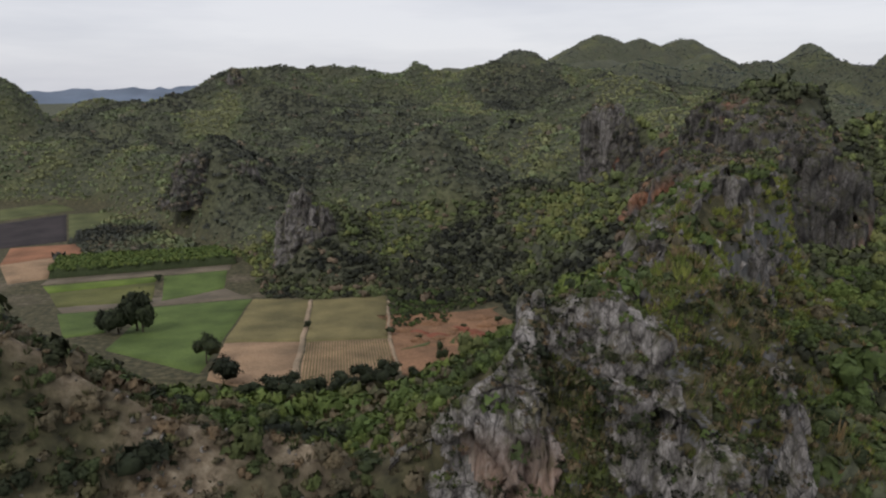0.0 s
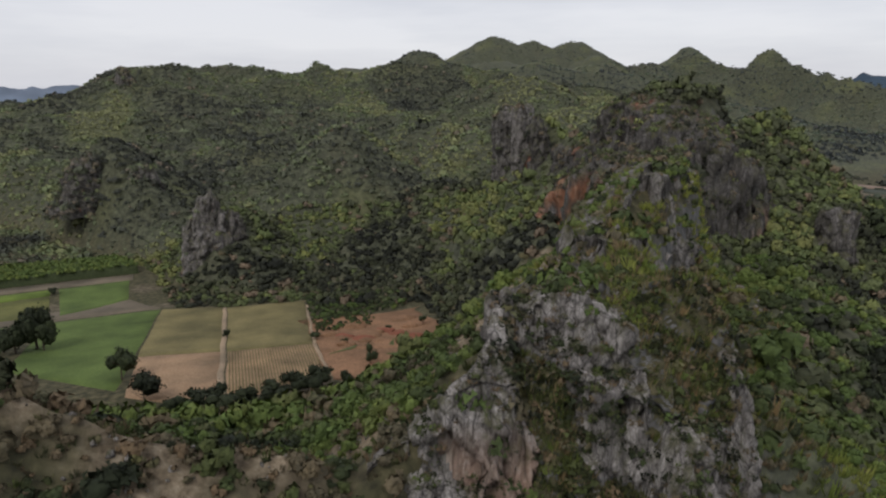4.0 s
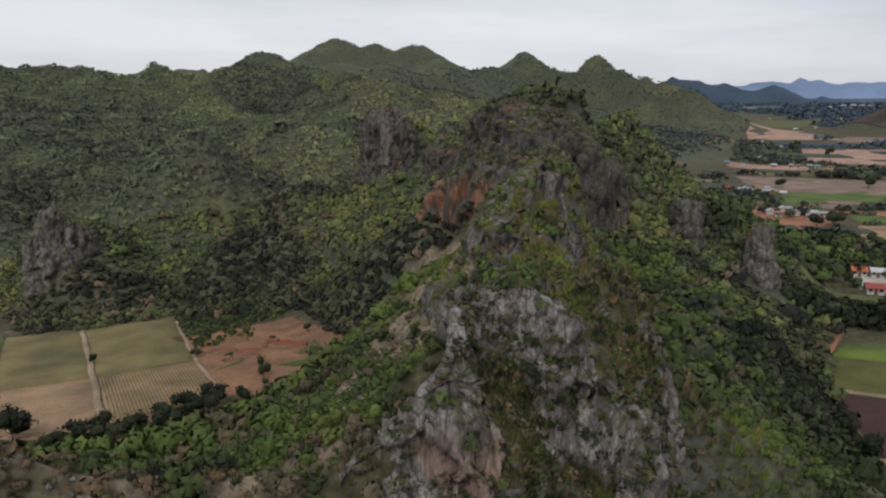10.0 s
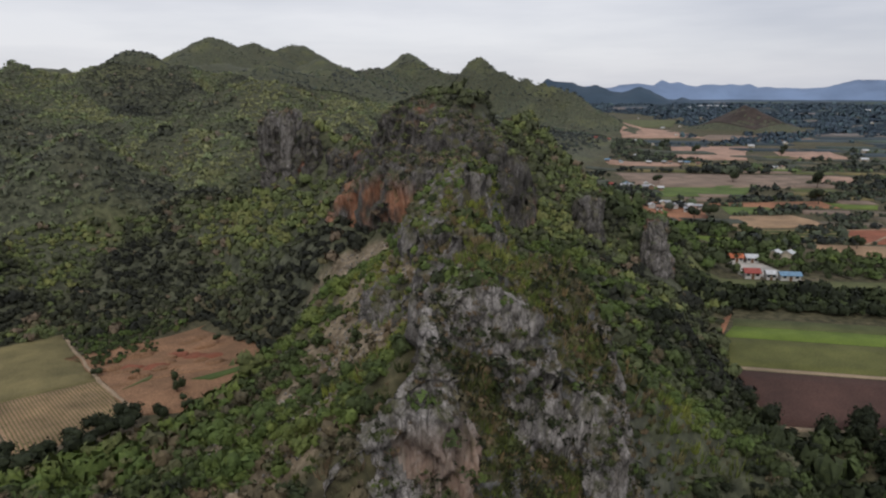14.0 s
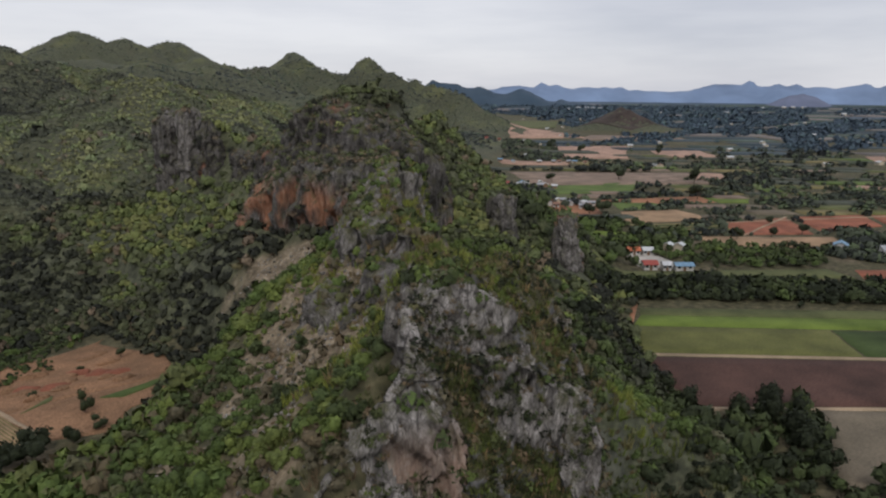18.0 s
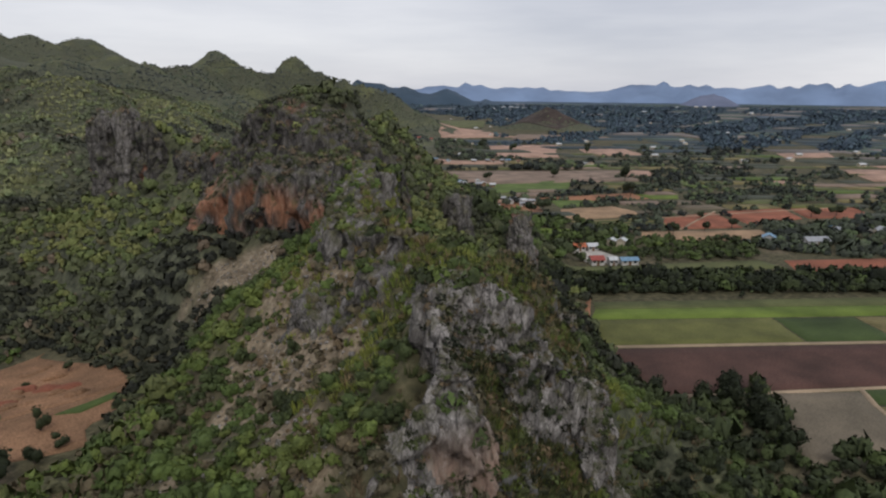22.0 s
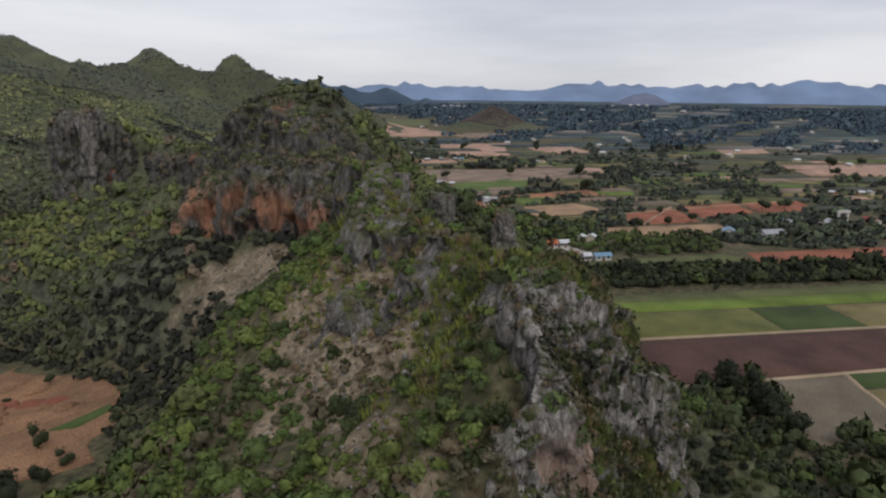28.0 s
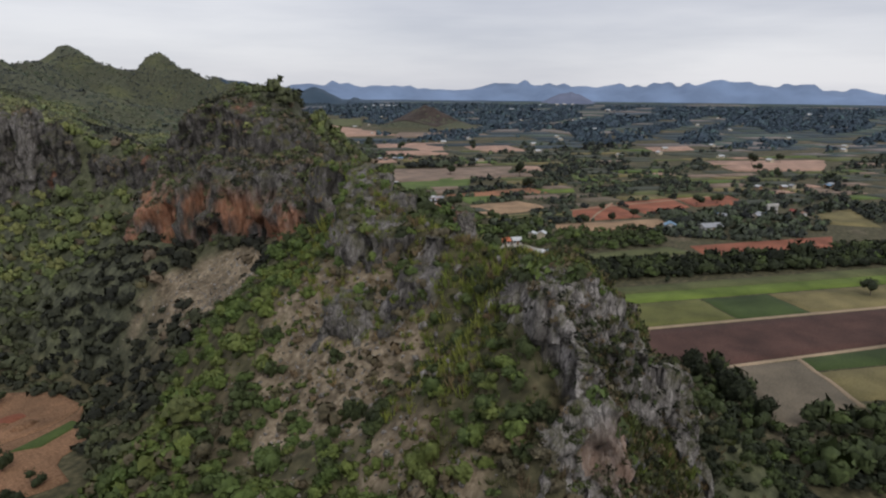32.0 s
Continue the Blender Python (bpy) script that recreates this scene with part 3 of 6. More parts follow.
# blocks of rock: part name, label, plan, top (height at a place), steepness of the sides, material
NEAR_BLOCKS = [
    ("main_face", "tall grey limestone face with fractures, scrub and a dark hole", [(0.0, -0.8), (3.4, -1.4), (6.0, -2.2), (8.2, -3.4), (9.6, -3.8), (10.6, -2.0), (12.4, 3.0), (12.0, 7.5), (5.0, 5.5), (0.0, 1.5)],
     lambda x, y: 58.5 - 0.3 * np.maximum(0, y - 1) - 0.75 * np.maximum(0, x - 6.5) - 0.55 * np.maximum(0, -1.6 - y) - 0.45 * np.maximum(0, 4.4 - x), 3.2, "grey"),
    ("flank", "steep flank of dry grass and scrub beside the face", [(10.0, -6.0), (13.0, -6.6), (18.0, -4.6), (23.0, -1.2), (24.2, 2.5), (21.5, 9.0), (14.0, 9.5), (10.5, 6.0)],
     lambda x, y: np.minimum(57.6 - 0.2 * np.maximum(0, y - 3), 58.0 - 0.64 * (x - 15) + 1.177 * (y - 3)), 4.0, "soil"),
    ("lower_slab", "pale grey limestone slabs at the foot of the face", [(4.2, -6.2), (6.4, -7.0), (9.2, -7.2), (10.8, -8.0), (11.0, -2.0), (4.0, -2.0)],
     lambda x, y: np.minimum(50.2 + 1.6 * (y + 7.0), 51.5), 6.0, "grey"),
    ("tower", "pale grey limestone tower at the cliff's end", [(12.4, -10.0), (14.6, -10.8), (17.2, -9.4), (18.4, -5.0), (16.0, -1.0), (12.8, -2.0)],
     lambda x, y: np.minimum(46.6 + 1.25 * (y + 9.6), 47.4) - 0.45 * np.maximum(0, x - 15), 6.0, "grey"),
    ("shoulder", "pale limestone edge above the grassy east flank", [(21.0, -2.2), (23.4, -1.4), (24.8, 1.0), (24.4, 3.6), (22.8, 2.5)],
     lambda x, y: 50.4 + 0.3 * (23.7 - x), 6.0, "grey"),
    ("buttress", "grey limestone buttress with an orange overhanging foot", [(-1.5, 0.3), (-0.1, -0.4), (-0.3, -4.0), (-1.2, -7.2), (-2.8, -8.2), (-7.8, -7.8), (-8.0, -6.6), (-4.4, -4.8), (-2.2, -2.0)],
     lambda x, y: 57.0 - 0.26 * (x + 0.7) + 0.93 * (y + 0.8) - 1.15 * np.maximum(0, -4.6 - x) - 2.0 * np.maximum(0, -7.0 - y), 6.5, "foot"),
    ("rib", "low broken limestone rib running down from the cliff", [(-8.0, -7.2), (-11.4, -6.6), (-14.5, -6.2), (-13.0, -4.8), (-8.0, -4.2)],
     lambda x, y: 49.4 + 0.62 * (x + 8.0) - 0.5 * np.abs(y + 5.6), 2.6, "grey"),
    ("gully", "steep bushy gully between buttress and face", [(-1.0, -1.5), (12.5, -1.5), (13.5, -13.0), (-1.0, -13.0)],
     lambda x, y: 53.4 + 1.75 * (y + 2.0) - 0.12 * np.abs(x - 3.0), 4.0, "soil"),
]
NECK_BLOCKS = [
    ("outcrop", "weathered limestone face on the ridge's west side", [(18.0, 30.0), (18.8, 37.0), (21.0, 44.0), (26.0, 50.0), (33.0, 54.0), (36.0, 50.0), (29.0, 40.0), (24.0, 31.0)],
     lambda x, y: 56.4 + 0.5 * (x - 20), 4.5, "mid"),
    ("outcrop", "small limestone outcrop on the ridge", [(19.0, 23.0), (18.8, 27.0), (23.0, 29.0), (26.0, 25.0)], lambda x, y: 57.0 + 0 * x, 3.5, "mid"),
    ("outcrop", "bushy limestone head on the ridge", [(31.5, 46.0), (33.0, 54.0), (41.0, 58.0), (44.0, 54.0), (38.0, 47.0)], lambda x, y: 62.6 - 0.1 * np.abs(x - 36), 5.5, "mid"),
    ("outcrop", "rust stained limestone face below the ridge top", [(38.0, 57.0), (40.0, 65.0), (46.0, 74.0), (54.0, 72.0), (48.0, 59.0)], lambda x, y: 62.2 - 0.12 * np.abs(y - 64), 6.0, "rust"),
    ("outcrop", "low broken rock on the scree", [(10.0, 33.0), (10.5, 38.0), (13.5, 39.0), (14.5, 33.0)], lambda x, y: 47.5 + 0.6 * (x - 11), 2.0, "mid"),
    ("outcrop", "low broken rock on the scree", [(12.0, 22.0), (12.5, 27.0), (16.0, 27.0), (16.0, 21.0)], lambda x, y: 52.0 + 0.6 * (x - 13), 1.9, "mid"),
]
SUMMIT_BLOCKS = [
    ("rust_wall", "rust red and orange limestone cliff face with shallow caves", [(46.0, 139.0), (43.5, 131.0), (43.8, 124.0), (46.0, 115.0), (49.6, 111.5), (48.0, 106.0), (48.4, 96.0), (48.0, 88.0), (44.5, 79.0), (49.0, 76.5), (57.0, 88.0), (62.0, 104.0), (62.0, 139.0)],
     lambda x, y: np.minimum(52.5 + 0.9 * (x - 47.5) + 3.0 * np.exp(-((y - 112) / 6) ** 2) + 4.5 * np.exp(-((y - 90) / 8) ** 2) - 0.25 * np.maximum(0, y - 120), 60.0), 8.0, "rust"),
    ("dark_wall", "broad dark limestone summit block with bushy ledges", [(58.0, 137.0), (57.0, 124.0), (59.0, 113.0), (60.0, 103.0), (66.0, 98.0), (79.0, 100.0), (85.0, 110.0), (80.0, 128.0), (68.0, 138.0)],
     lambda x, y: 76.0 - ((x - 69) ** 2 + (y - 119) ** 2) * 0.032, 2.1, "dark"),
    ("dark_wall", "dark grey limestone cliff under a scrubby rim", [(54.5, 104.0), (54.0, 92.0), (50.0, 80.0), (56.0, 77.0), (66.0, 92.0), (66.0, 104.0)],
     lambda x, y: 58.6 + 0.3 * (x - 54), 2.8, "dark"),
    ("dark_wall", "dark limestone cliff with rust red hollows at its foot", [(74.0, 96.0), (84.0, 97.0), (94.0, 105.0), (94.0, 114.0), (74.0, 112.0)],
     lambda x, y: 62.0 - 0.3 * (x - 74), 4.5, "cave"),
]


def stand(x, y, blocks):
    """Height of the tallest block at each place, and which one it is."""
    wx, wy = x + 0.7 * fbm(x / 3.6, y / 3.6, 2.0, 3), y + 0.7 * fbm(x / 3.6 + 31, y / 3.6, 2.0, 3)
    away = [np.maximum(0, out_of(wx, wy, b[2])) for b in blocks]
    deep = 22.0 if blocks is NECK_BLOCKS else 17.0 if blocks is SUMMIT_BLOCKS else 30.0
    tall = np.stack([b[3](wx, wy) - b[4] * d - 60 * np.maximum(0, d - deep / b[4]) for b, d in zip(blocks, away)])
    return tall.max(0), tall.argmax(0)


ROCK_AREAS = [(NEAR_BLOCKS, (-17, 27, -20, 12)), (NECK_BLOCKS, (4, 60, 15, 80)), (SUMMIT_BLOCKS, (38, 100, 64, 146))]


def on_rock(x, y, z):
    """Where the rock blocks stand out of the ground."""
    x, y, z = np.broadcast_arrays(np.asarray(x, float), np.asarray(y, float), np.asarray(z, float))
    covered = np.zeros(x.shape, bool)
    for blocks, (x0, x1, y0, y1) in ROCK_AREAS:
        near = (x > x0) & (x < x1) & (y > y0) & (y < y1)
        if near.any():
            covered[near] |= stand(x[near], y[near], blocks)[0] > z[near] + 0.5
    return covered


def rock_mass(root, blocks, xs, ys, seed, amp, mats, skin):
    """Rock blocks that rise out of the slope, broken into slabs, cracks and ledges."""
    X, Y = np.meshgrid(xs, ys)
    shape = X.shape
    x, y = X.ravel(), Y.ravel()
    C, which = stand(x, y, blocks)
    T = height(x, y)
    grid = C.reshape(shape)
    gy, gx = np.gradient(grid, ys, xs)
    length = np.sqrt(gx * gx + gy * gy + 1)
    nx, ny, nz = (-gx / length).ravel(), (-gy / length).ravel(), (1 / length).ravel()
    z, q = C, seed * 13.7
    wx, wy = x + 0.6 * vnoise(x / 1.7, y / 1.7, z / 2.2), y + 0.6 * vnoise(x / 1.7 + 9, y / 1.7, z / 2.2)
    big, rift = cells(wx / 3.6 + q, wy / 3.6, z / 6.5 + 0.1 * wx, seed)
    mid, seam = cells(wx / 1.5 + q, wy / 1.5, z / 2.6 + 0.2 * wx, seed + 1)
    small, _ = cells(wx / 0.6 + q, wy / 0.6, z / 1.0, seed + 2)
    push = (1.5 * fbm(x / 6 + q, y / 6, z / 8, 2) + 1.9 * (big - 0.5) + 1.0 * (mid - 0.5) + 0.3 * (small - 0.5) - 0.8 * np.exp(-rift / 0.06) - 0.5 * np.exp(-seam / 0.08)
            + 0.5 * vnoise(x / 8 + q, y / 8, z / 1.5) + 0.14 * fbm(x / 0.7, y / 0.7 + q, z / 0.7, 2))
    push = amp * push * (0.3 + 0.7 * smooth(0.25, 0.8, 1 - nz))
    x, y, z = x + nx * push, y + ny * push, z + nz * push
    for hx, hy, hz, wide, tall, px, py, deep in HOLLOWS:
        across, along = (x - hx) * -py + (y - hy) * px, (x - hx) * px + (y - hy) * py
        w = np.exp(-np.abs(across / wide) ** 3 - np.abs((z - hz) / tall) ** 3) * (np.abs(along) < 4.5) * (nx * px + ny * py < 0)
        x, y = x + px * deep * w, y + py * deep * w
    P = np.column_stack([x, y, z])
    quads = grid_faces(len(xs), len(ys))
    quads = quads[(C - T)[quads].max(1) > -2.0]
    owner = which[quads[:, 0]]
    for k, (name, label, corners, top, steep, kind) in enumerate(blocks):
        mine = quads[owner == k]
        if not len(mine):
            continue
        used, flat = np.unique(mine.ravel(), return_inverse=True)
        ob = new(name, raw_mesh(name, P[used], quads=flat.reshape(-1, 4), mat=mats[kind]))
        ob.parent = root
        tagged(ob, label)
    G = P.reshape(*shape, 3)
    nrm = np.cross(np.gradient(G, axis=1), np.gradient(G, axis=0)).reshape(-1, 3)
    area = np.linalg.norm(nrm, axis=1)
    ok = C > T - 0.3
    earthy = np.array([b[5] == "soil" for b in blocks])[which]
    for group, part_ok in ((skin, ok & ~earthy), (skin + "_soil", ok & earthy)):
        if part_ok.any():
            SKINS.setdefault(group, []).append((P[part_ok], (nrm / (area[:, None] + 1e-9))[part_ok], area[part_ok]))


# holes and caves: middle, half width and height, the way in and its depth
HOLLOWS = [(9.2, -6.7, 48.4, 0.7, 0.9, 0.1, 1.0, 3.0), (10.9, -7.0, 47.6, 0.5, 0.6, 0.0, 1.0, 1.6), (-3.4, -9.0, 42.6, 0.9, 1.2, 0.0, 1.0, 2.4), (3.0, -8.5, 42.0, 0.8, 2.0, 0.0, 1.0, 2.0),
           (48.8, 112.5, 47.5, 1.7, 6.0, 0.9, 0.4, 4.5), (46.0, 106.0, 43.5, 1.6, 2.4, 0.9, 0.3, 2.5), (44.5, 120.0, 42.0, 2.2, 2.0, 0.95, 0.2, 2.5), (48.0, 93.0, 45.0, 1.6, 4.0, 0.95, -0.2, 2.8),
           (47.5, 86.0, 43.0, 1.4, 2.5, 0.95, -0.2, 2.0), (82.0, 97.0, 45.0, 2.4, 2.5, 0.2, 0.97, 3.5)]
CLIFF = "dark grey limestone cliff under a scrubby rim"
# the near cliff: west buttress, pinnacles, main face, east towers
NEAR_CLIFF = massif("limestone_cliff", "tall grey limestone cliff with an orange foot at the ridge's end")
SORTS = {"grey": ROCK, "soil": GROUND, "foot": FOOT_ROCK, "mid": PALE_ROCK, "rust": RED_ROCK, "dark": DARK_ROCK, "cave": CAVE_ROCK}
rock_mass(NEAR_CLIFF, NEAR_BLOCKS, np.concatenate([np.arange(-17, -9, 0.25), np.arange(-9, 1, 0.13), np.arange(1, 27, 0.2)]), np.concatenate([np.arange(-20, -12, 0.2), np.arange(-12, -1, 0.08), np.arange(-1, 12, 0.2)]), 3, 0.8, SORTS, "near")
crag("pinnacle", -0.7, -0.8, 0.85, 0.8, 0.3, 54.5, 58.7, 2, 0.12, 0.16, 0.5, 0.25, label="small upright limestone pinnacle on the cliff edge", parent=NEAR_CLIFF, cap=0.35)
crag("pinnacle", -1.5, -1.5, 0.9, 0.9, 0.1, 53.5, 57.2, 22, 0.14, 0.2, 0.6, 0.3, label="small upright limestone pinnacle on the cliff edge", parent=NEAR_CLIFF)
# outcrops along the crest
RIDGE_ROCKS = massif("limestone_outcrops", "weathered limestone outcrops along the grassy ridge")
rock_mass(RIDGE_ROCKS, NECK_BLOCKS, np.arange(6, 58, 0.3), np.arange(16, 79, 0.3), 5, 1.0, SORTS, "neck")
# the summit block, the rust red wall under it and the wall to the north
SUMMIT = massif("limestone_summit", "scrubby limestone summit with a rust red cliff below it")
rock_mass(SUMMIT, SUMMIT_BLOCKS, np.concatenate([np.arange(39, 60, 0.22), np.arange(60, 100, 0.55)]), np.arange(66, 145, 0.4), 7, 1.2, SORTS, "high")
GROUP["skin"] = "north"
NORTH_WALL = massif("limestone_wall", "dark limestone wall with tall spires above the woods")
crag("spire", 49, 207, 5.0, 6, 0.2, 32, 69, 8, 0.45, 0.8, 2.0, 0.18, mat=MID_ROCK, label="grey limestone spire with tall vertical furrows", parent=NORTH_WALL)
crag("spire", 52.5, 197, 5, 5.5, 0.0, 32, 70, 81, 0.45, 0.8, 2.0, 0.18, mat=PALE_ROCK, label="grey limestone spire with tall vertical furrows", parent=NORTH_WALL)
crag("wall", 55.5, 187, 5, 6.5, 0.1, 32, 66, 9, 0.5, 1.0, 2.5, 0.2, mat=DARK_ROCK, label=CLIFF, parent=NORTH_WALL)
crag("wall", 60, 168, 5, 11, -0.05, 36, 57, 91, 0.5, 1.0, 2.5, 0.2, mat=DARK_ROCK, label=CLIFF, parent=NORTH_WALL)
crag("wall", 60.5, 147, 5, 11, -0.05, 38, 58.5, 92, 0.5, 1.0, 2.5, 0.2, mat=DARK_ROCK, label=CLIFF, parent=NORTH_WALL)
# lone rocks
GROUP["skin"] = "lone"
PLANS.append((121.0, 77.5, 7.0, 6.5, 0.6, 40.0))
crag("limestone_crag", 109, 96, 6, 5, 0.3, 24, 46, 10, 0.45, 0.8, 2.0, 0.3, mat=MID_ROCK)
crag("limestone_pinnacle", 125, 83, 5.2, 4.6, 0.4, 10, 40.5, 11, 0.35, 0.8, 2.2, 0.35, mat=PINK_ROCK, label="tall leaning limestone pinnacle in the woods")
LONE_ROCK = massif("limestone_spire", "pointed grey limestone rock above the west fields")
crag("peak", -68, 214, 9, 7, 0.2, 6, 37.5, 12, 0.5, 1.1, 3.5, 0.5, mat=PALE_ROCK, label="pointed grey limestone rock above the fields", parent=LONE_ROCK)
crag("peak", -74, 211, 5.5, 5, 0.2, 4, 28, 121, 0.5, 0.9, 3.0, 0.45, mat=PALE_ROCK, label="pointed grey limestone rock above the fields", parent=LONE_ROCK)
crag("shoulder", -60, 216, 6, 5, 0.2, 6, 29, 122, 0.5, 0.9, 3.0, 0.45, mat=MID_ROCK, parent=LONE_ROCK)
GROUP["skin"] = "outcrop"
crag("limestone_crag", -140, 300, 22, 12, 0.3, 16, 45, 13, 1.1, 1.6, 3.0, 0.6, mat=MID_ROCK)
crag("limestone_crag", -112, 290, 14, 9, 0.2, 12, 40, 131, 1.1, 1.4, 3.0, 0.6, mat=MID_ROCK)
crag("limestone_crag", -14, 286, 12, 8, 0.3, 28, 52, 14, 0.9, 1.2, 3.0, 0.55, mat=MID_ROCK)
crag("limestone_crag", -190, 545, 14, 8, 0.3, 60, 92, 15, 1.6, 1.4, 3.0, 0.5, mat=MID_ROCK)


# ---- plants ----
def lump(n_side, rough, seed):
    """A closed uneven ball: corners and triangles."""
    bm = bmesh.new()
    bmesh.ops.create_icosphere(bm, subdivisions=n_side, radius=1.0)
    v = np.array([p.co[:] for p in bm.verts])
    f = np.array([[p.index for p in t.verts] for t in bm.faces])
    bm.free()
    r = 1 + rough * fbm(v[:, 0] * 1.7 + seed, v[:, 1] * 1.7, v[:, 2] * 1.7, 2)
    return v * r[:, None], f


def crown(seed, lobes, leaves, leaf, flat=0.8, core=0, spread=0.55, tri=False):
    """A crown about 1 across the half: lobes of loose leaf sprays, some with a dense heart. Returns corners, triangles, quads."""
    rng = np.random.default_rng(seed)
    V, T, Q, count = [], [np.zeros((0, 3), int)], [np.zeros((0, 4), int)], 0
    for n in range(lobes):
        a = rng.random() * 6.283 + n * 6.283 / lobes
        d = spread * rng.uniform(0.5, 1.0) if lobes > 1 else 0
        size = rng.uniform(0.42, 0.66) if lobes > 1 else 0.95
        centre = np.array([d * math.cos(a), d * math.sin(a), rng.uniform(0.35, 0.95) * flat if lobes > 1 else 0.45])
        if core:
            v, f = lump(core, 0.36, seed + n * 3.1)
            V.append(v * np.array([size, size, size * flat]) * 0.7 + centre)
            T.append(f + count)
            count += len(v)
        k = leaves // lobes
        way = rng.normal(size=(k, 3))
        way[:, 2] = np.abs(way[:, 2]) * 1.0 - 0.3
        way /= np.linalg.norm(way, axis=1)[:, None]
        reach = 1 + 0.3 * vnoise(way[:, 0] * 2.2 + seed, way[:, 1] * 2.2, way[:, 2] * 2.2 + n)
        at = centre + way * np.array([size, size, size * flat]) * (rng.uniform(0.62, 1.08, k) * reach)[:, None]
        lean = way + 0.34 * rng.normal(size=(k, 3))
        lean /= np.linalg.norm(lean, axis=1)[:, None]
        side = np.cross(lean, rng.normal(size=(k, 3)))
        side /= np.linalg.norm(side, axis=1)[:, None] + 1e-6
        up = np.cross(side, lean)
        s = leaf * rng.uniform(0.55, 1.45, (k, 1))
        if tri:
            V.append(np.stack([at + side * s * 0.6 - up * s * 0.35, at - side * s * 0.6 - up * s * 0.35, at + up * s * 0.75], 1).reshape(-1, 3))
            T.append(np.arange(k * 3).reshape(-1, 3) + count)
            count += k * 3
        else:
            V.append(np.stack([at - side * s * 0.42, at - up * s * 0.55, at + side * s * 0.42, at + up * s * 0.6 + lean * s * 0.15], 1).reshape(-1, 3))
            Q.append(np.arange(k * 4).reshape(-1, 4) + count)
            count += k * 4
    return np.concatenate(V), np.concatenate(T), np.concatenate(Q)


def plant_many(name, kinds, spots, sizes, tones, mat, label, category):
    """One object of many crowns standing at spots (x, y, z)."""
    spots, sizes, tones = np.asarray(spots), np.asarray(sizes), np.asarray(tones)
    rng = np.random.default_rng(len(spots))
    pick = rng.integers(0, len(kinds), len(spots))
    V, T, Q, A, N, count = [], [], [], [], [], 0
    soft = kinds[0] is FAR_CROWNS[0] or kinds[0] is MID_CROWNS[0] or kinds[0] is SPECKS[0]
    for k, (v, t, q) in enumerate(kinds):
        idx = np.nonzero(pick == k)[0]
        if not len(idx):
            continue
        turn = rng.random(len(idx)) * 6.283
        c, s = np.cos(turn)[:, None], np.sin(turn)[:, None]
        sx = sizes[idx][:, None]
        tall = (sizes[idx] * rng.uniform(0.8, 1.35, len(idx)))[:, None]
        x = (c * v[:, 0] - s * v[:, 1]) * sx + spots[idx, 0][:, None]
        y = (s * v[:, 0] + c * v[:, 1]) * sx + spots[idx, 1][:, None]
        z = v[:, 2] * tall + spots[idx, 2][:, None]
        V.append(np.stack([x, y, z], 2).reshape(-1, 3))
        off = (np.arange(len(idx)) * len(v))[:, None, None] + count
        T.append((t[None] + off).reshape(-1, 3))
        Q.append((q[None] + off).reshape(-1, 4))
        A.append(np.repeat(tones[idx], len(v)))
        if soft:
            # leaves of one crown catch the light together
            own = np.zeros_like(v)
            flat_way = np.cross(v[t[:, 1]] - v[t[:, 0]], v[t[:, 2]] - v[t[:, 0]])
            flat_way /= np.linalg.norm(flat_way, axis=1)[:, None] + 1e-9
            for j in range(3):
                np.add.at(own, t[:, j], flat_way)
            own /= np.linalg.norm(own, axis=1)[:, None] + 1e-9
            bulge = v - np.array([0, 0, 0.1])
            way = 0.6 * bulge / (np.linalg.norm(bulge, axis=1)[:, None] + 1e-9) + 0.4 * own
            way /= np.linalg.norm(way, axis=1)[:, None] + 1e-9
            N.append(np.stack([c * way[:, 0] - s * way[:, 1], s * way[:, 0] + c * way[:, 1], np.broadcast_to(way[:, 2], (len(idx), len(v)))], 2).reshape(-1, 3))
        count += len(idx) * len(v)
    ob = new(name, raw_mesh(name, np.concatenate(V), np.concatenate(T), np.concatenate(Q), mat, np.concatenate(A), smooth_faces=True, normals=np.concatenate(N) if soft else None))
    return tagged(ob, label, category, kind="stuff")


NEAR_CROWNS = [crown(100 + i, 4 + i % 2, 112, 0.22, core=1, tri=True) for i in range(10)]
MID_CROWNS = [crown(200 + i, 3, 45, 0.34, core=1, spread=0.5, tri=True) for i in range(8)]
FAR_CROWNS = [crown(300 + i, 1, 15, 0.58, flat=0.5, tri=True) for i in range(8)]
SPECKS = [crown(500 + i, 1, 15, 0.85, flat=0.75, tri=True) for i in range(8)]
TUFTS = [crown(400 + i, 1, 28, 0.42, flat=0.8, tri=True) for i in range(6)]


def blades(seed, count=24):
    """A tussock of thin leaning grass blades."""
    rng = np.random.default_rng(seed)
    a = rng.random(count) * 6.283
    r = 0.55 * np.sqrt(rng.random(count))
    base = np.column_stack([r * np.cos(a), r * np.sin(a), np.zeros(count)])
    lean = rng.uniform(0.15, 0.6, count)
    tip = base + np.column_stack([lean * np.cos(a), lean * np.sin(a), rng.uniform(0.6, 1.25, count)])
    turn = rng.random(count) * 6.283
    side = np.column_stack([np.cos(turn), np.sin(turn), np.zeros(count)]) * 0.11
    return np.stack([base - side, base + side, tip], 1).reshape(-1, 3), np.arange(count * 3).reshape(-1, 3), np.zeros((0, 4), int)


TUSSOCKS = [blades(600 + i) for i in range(6)]


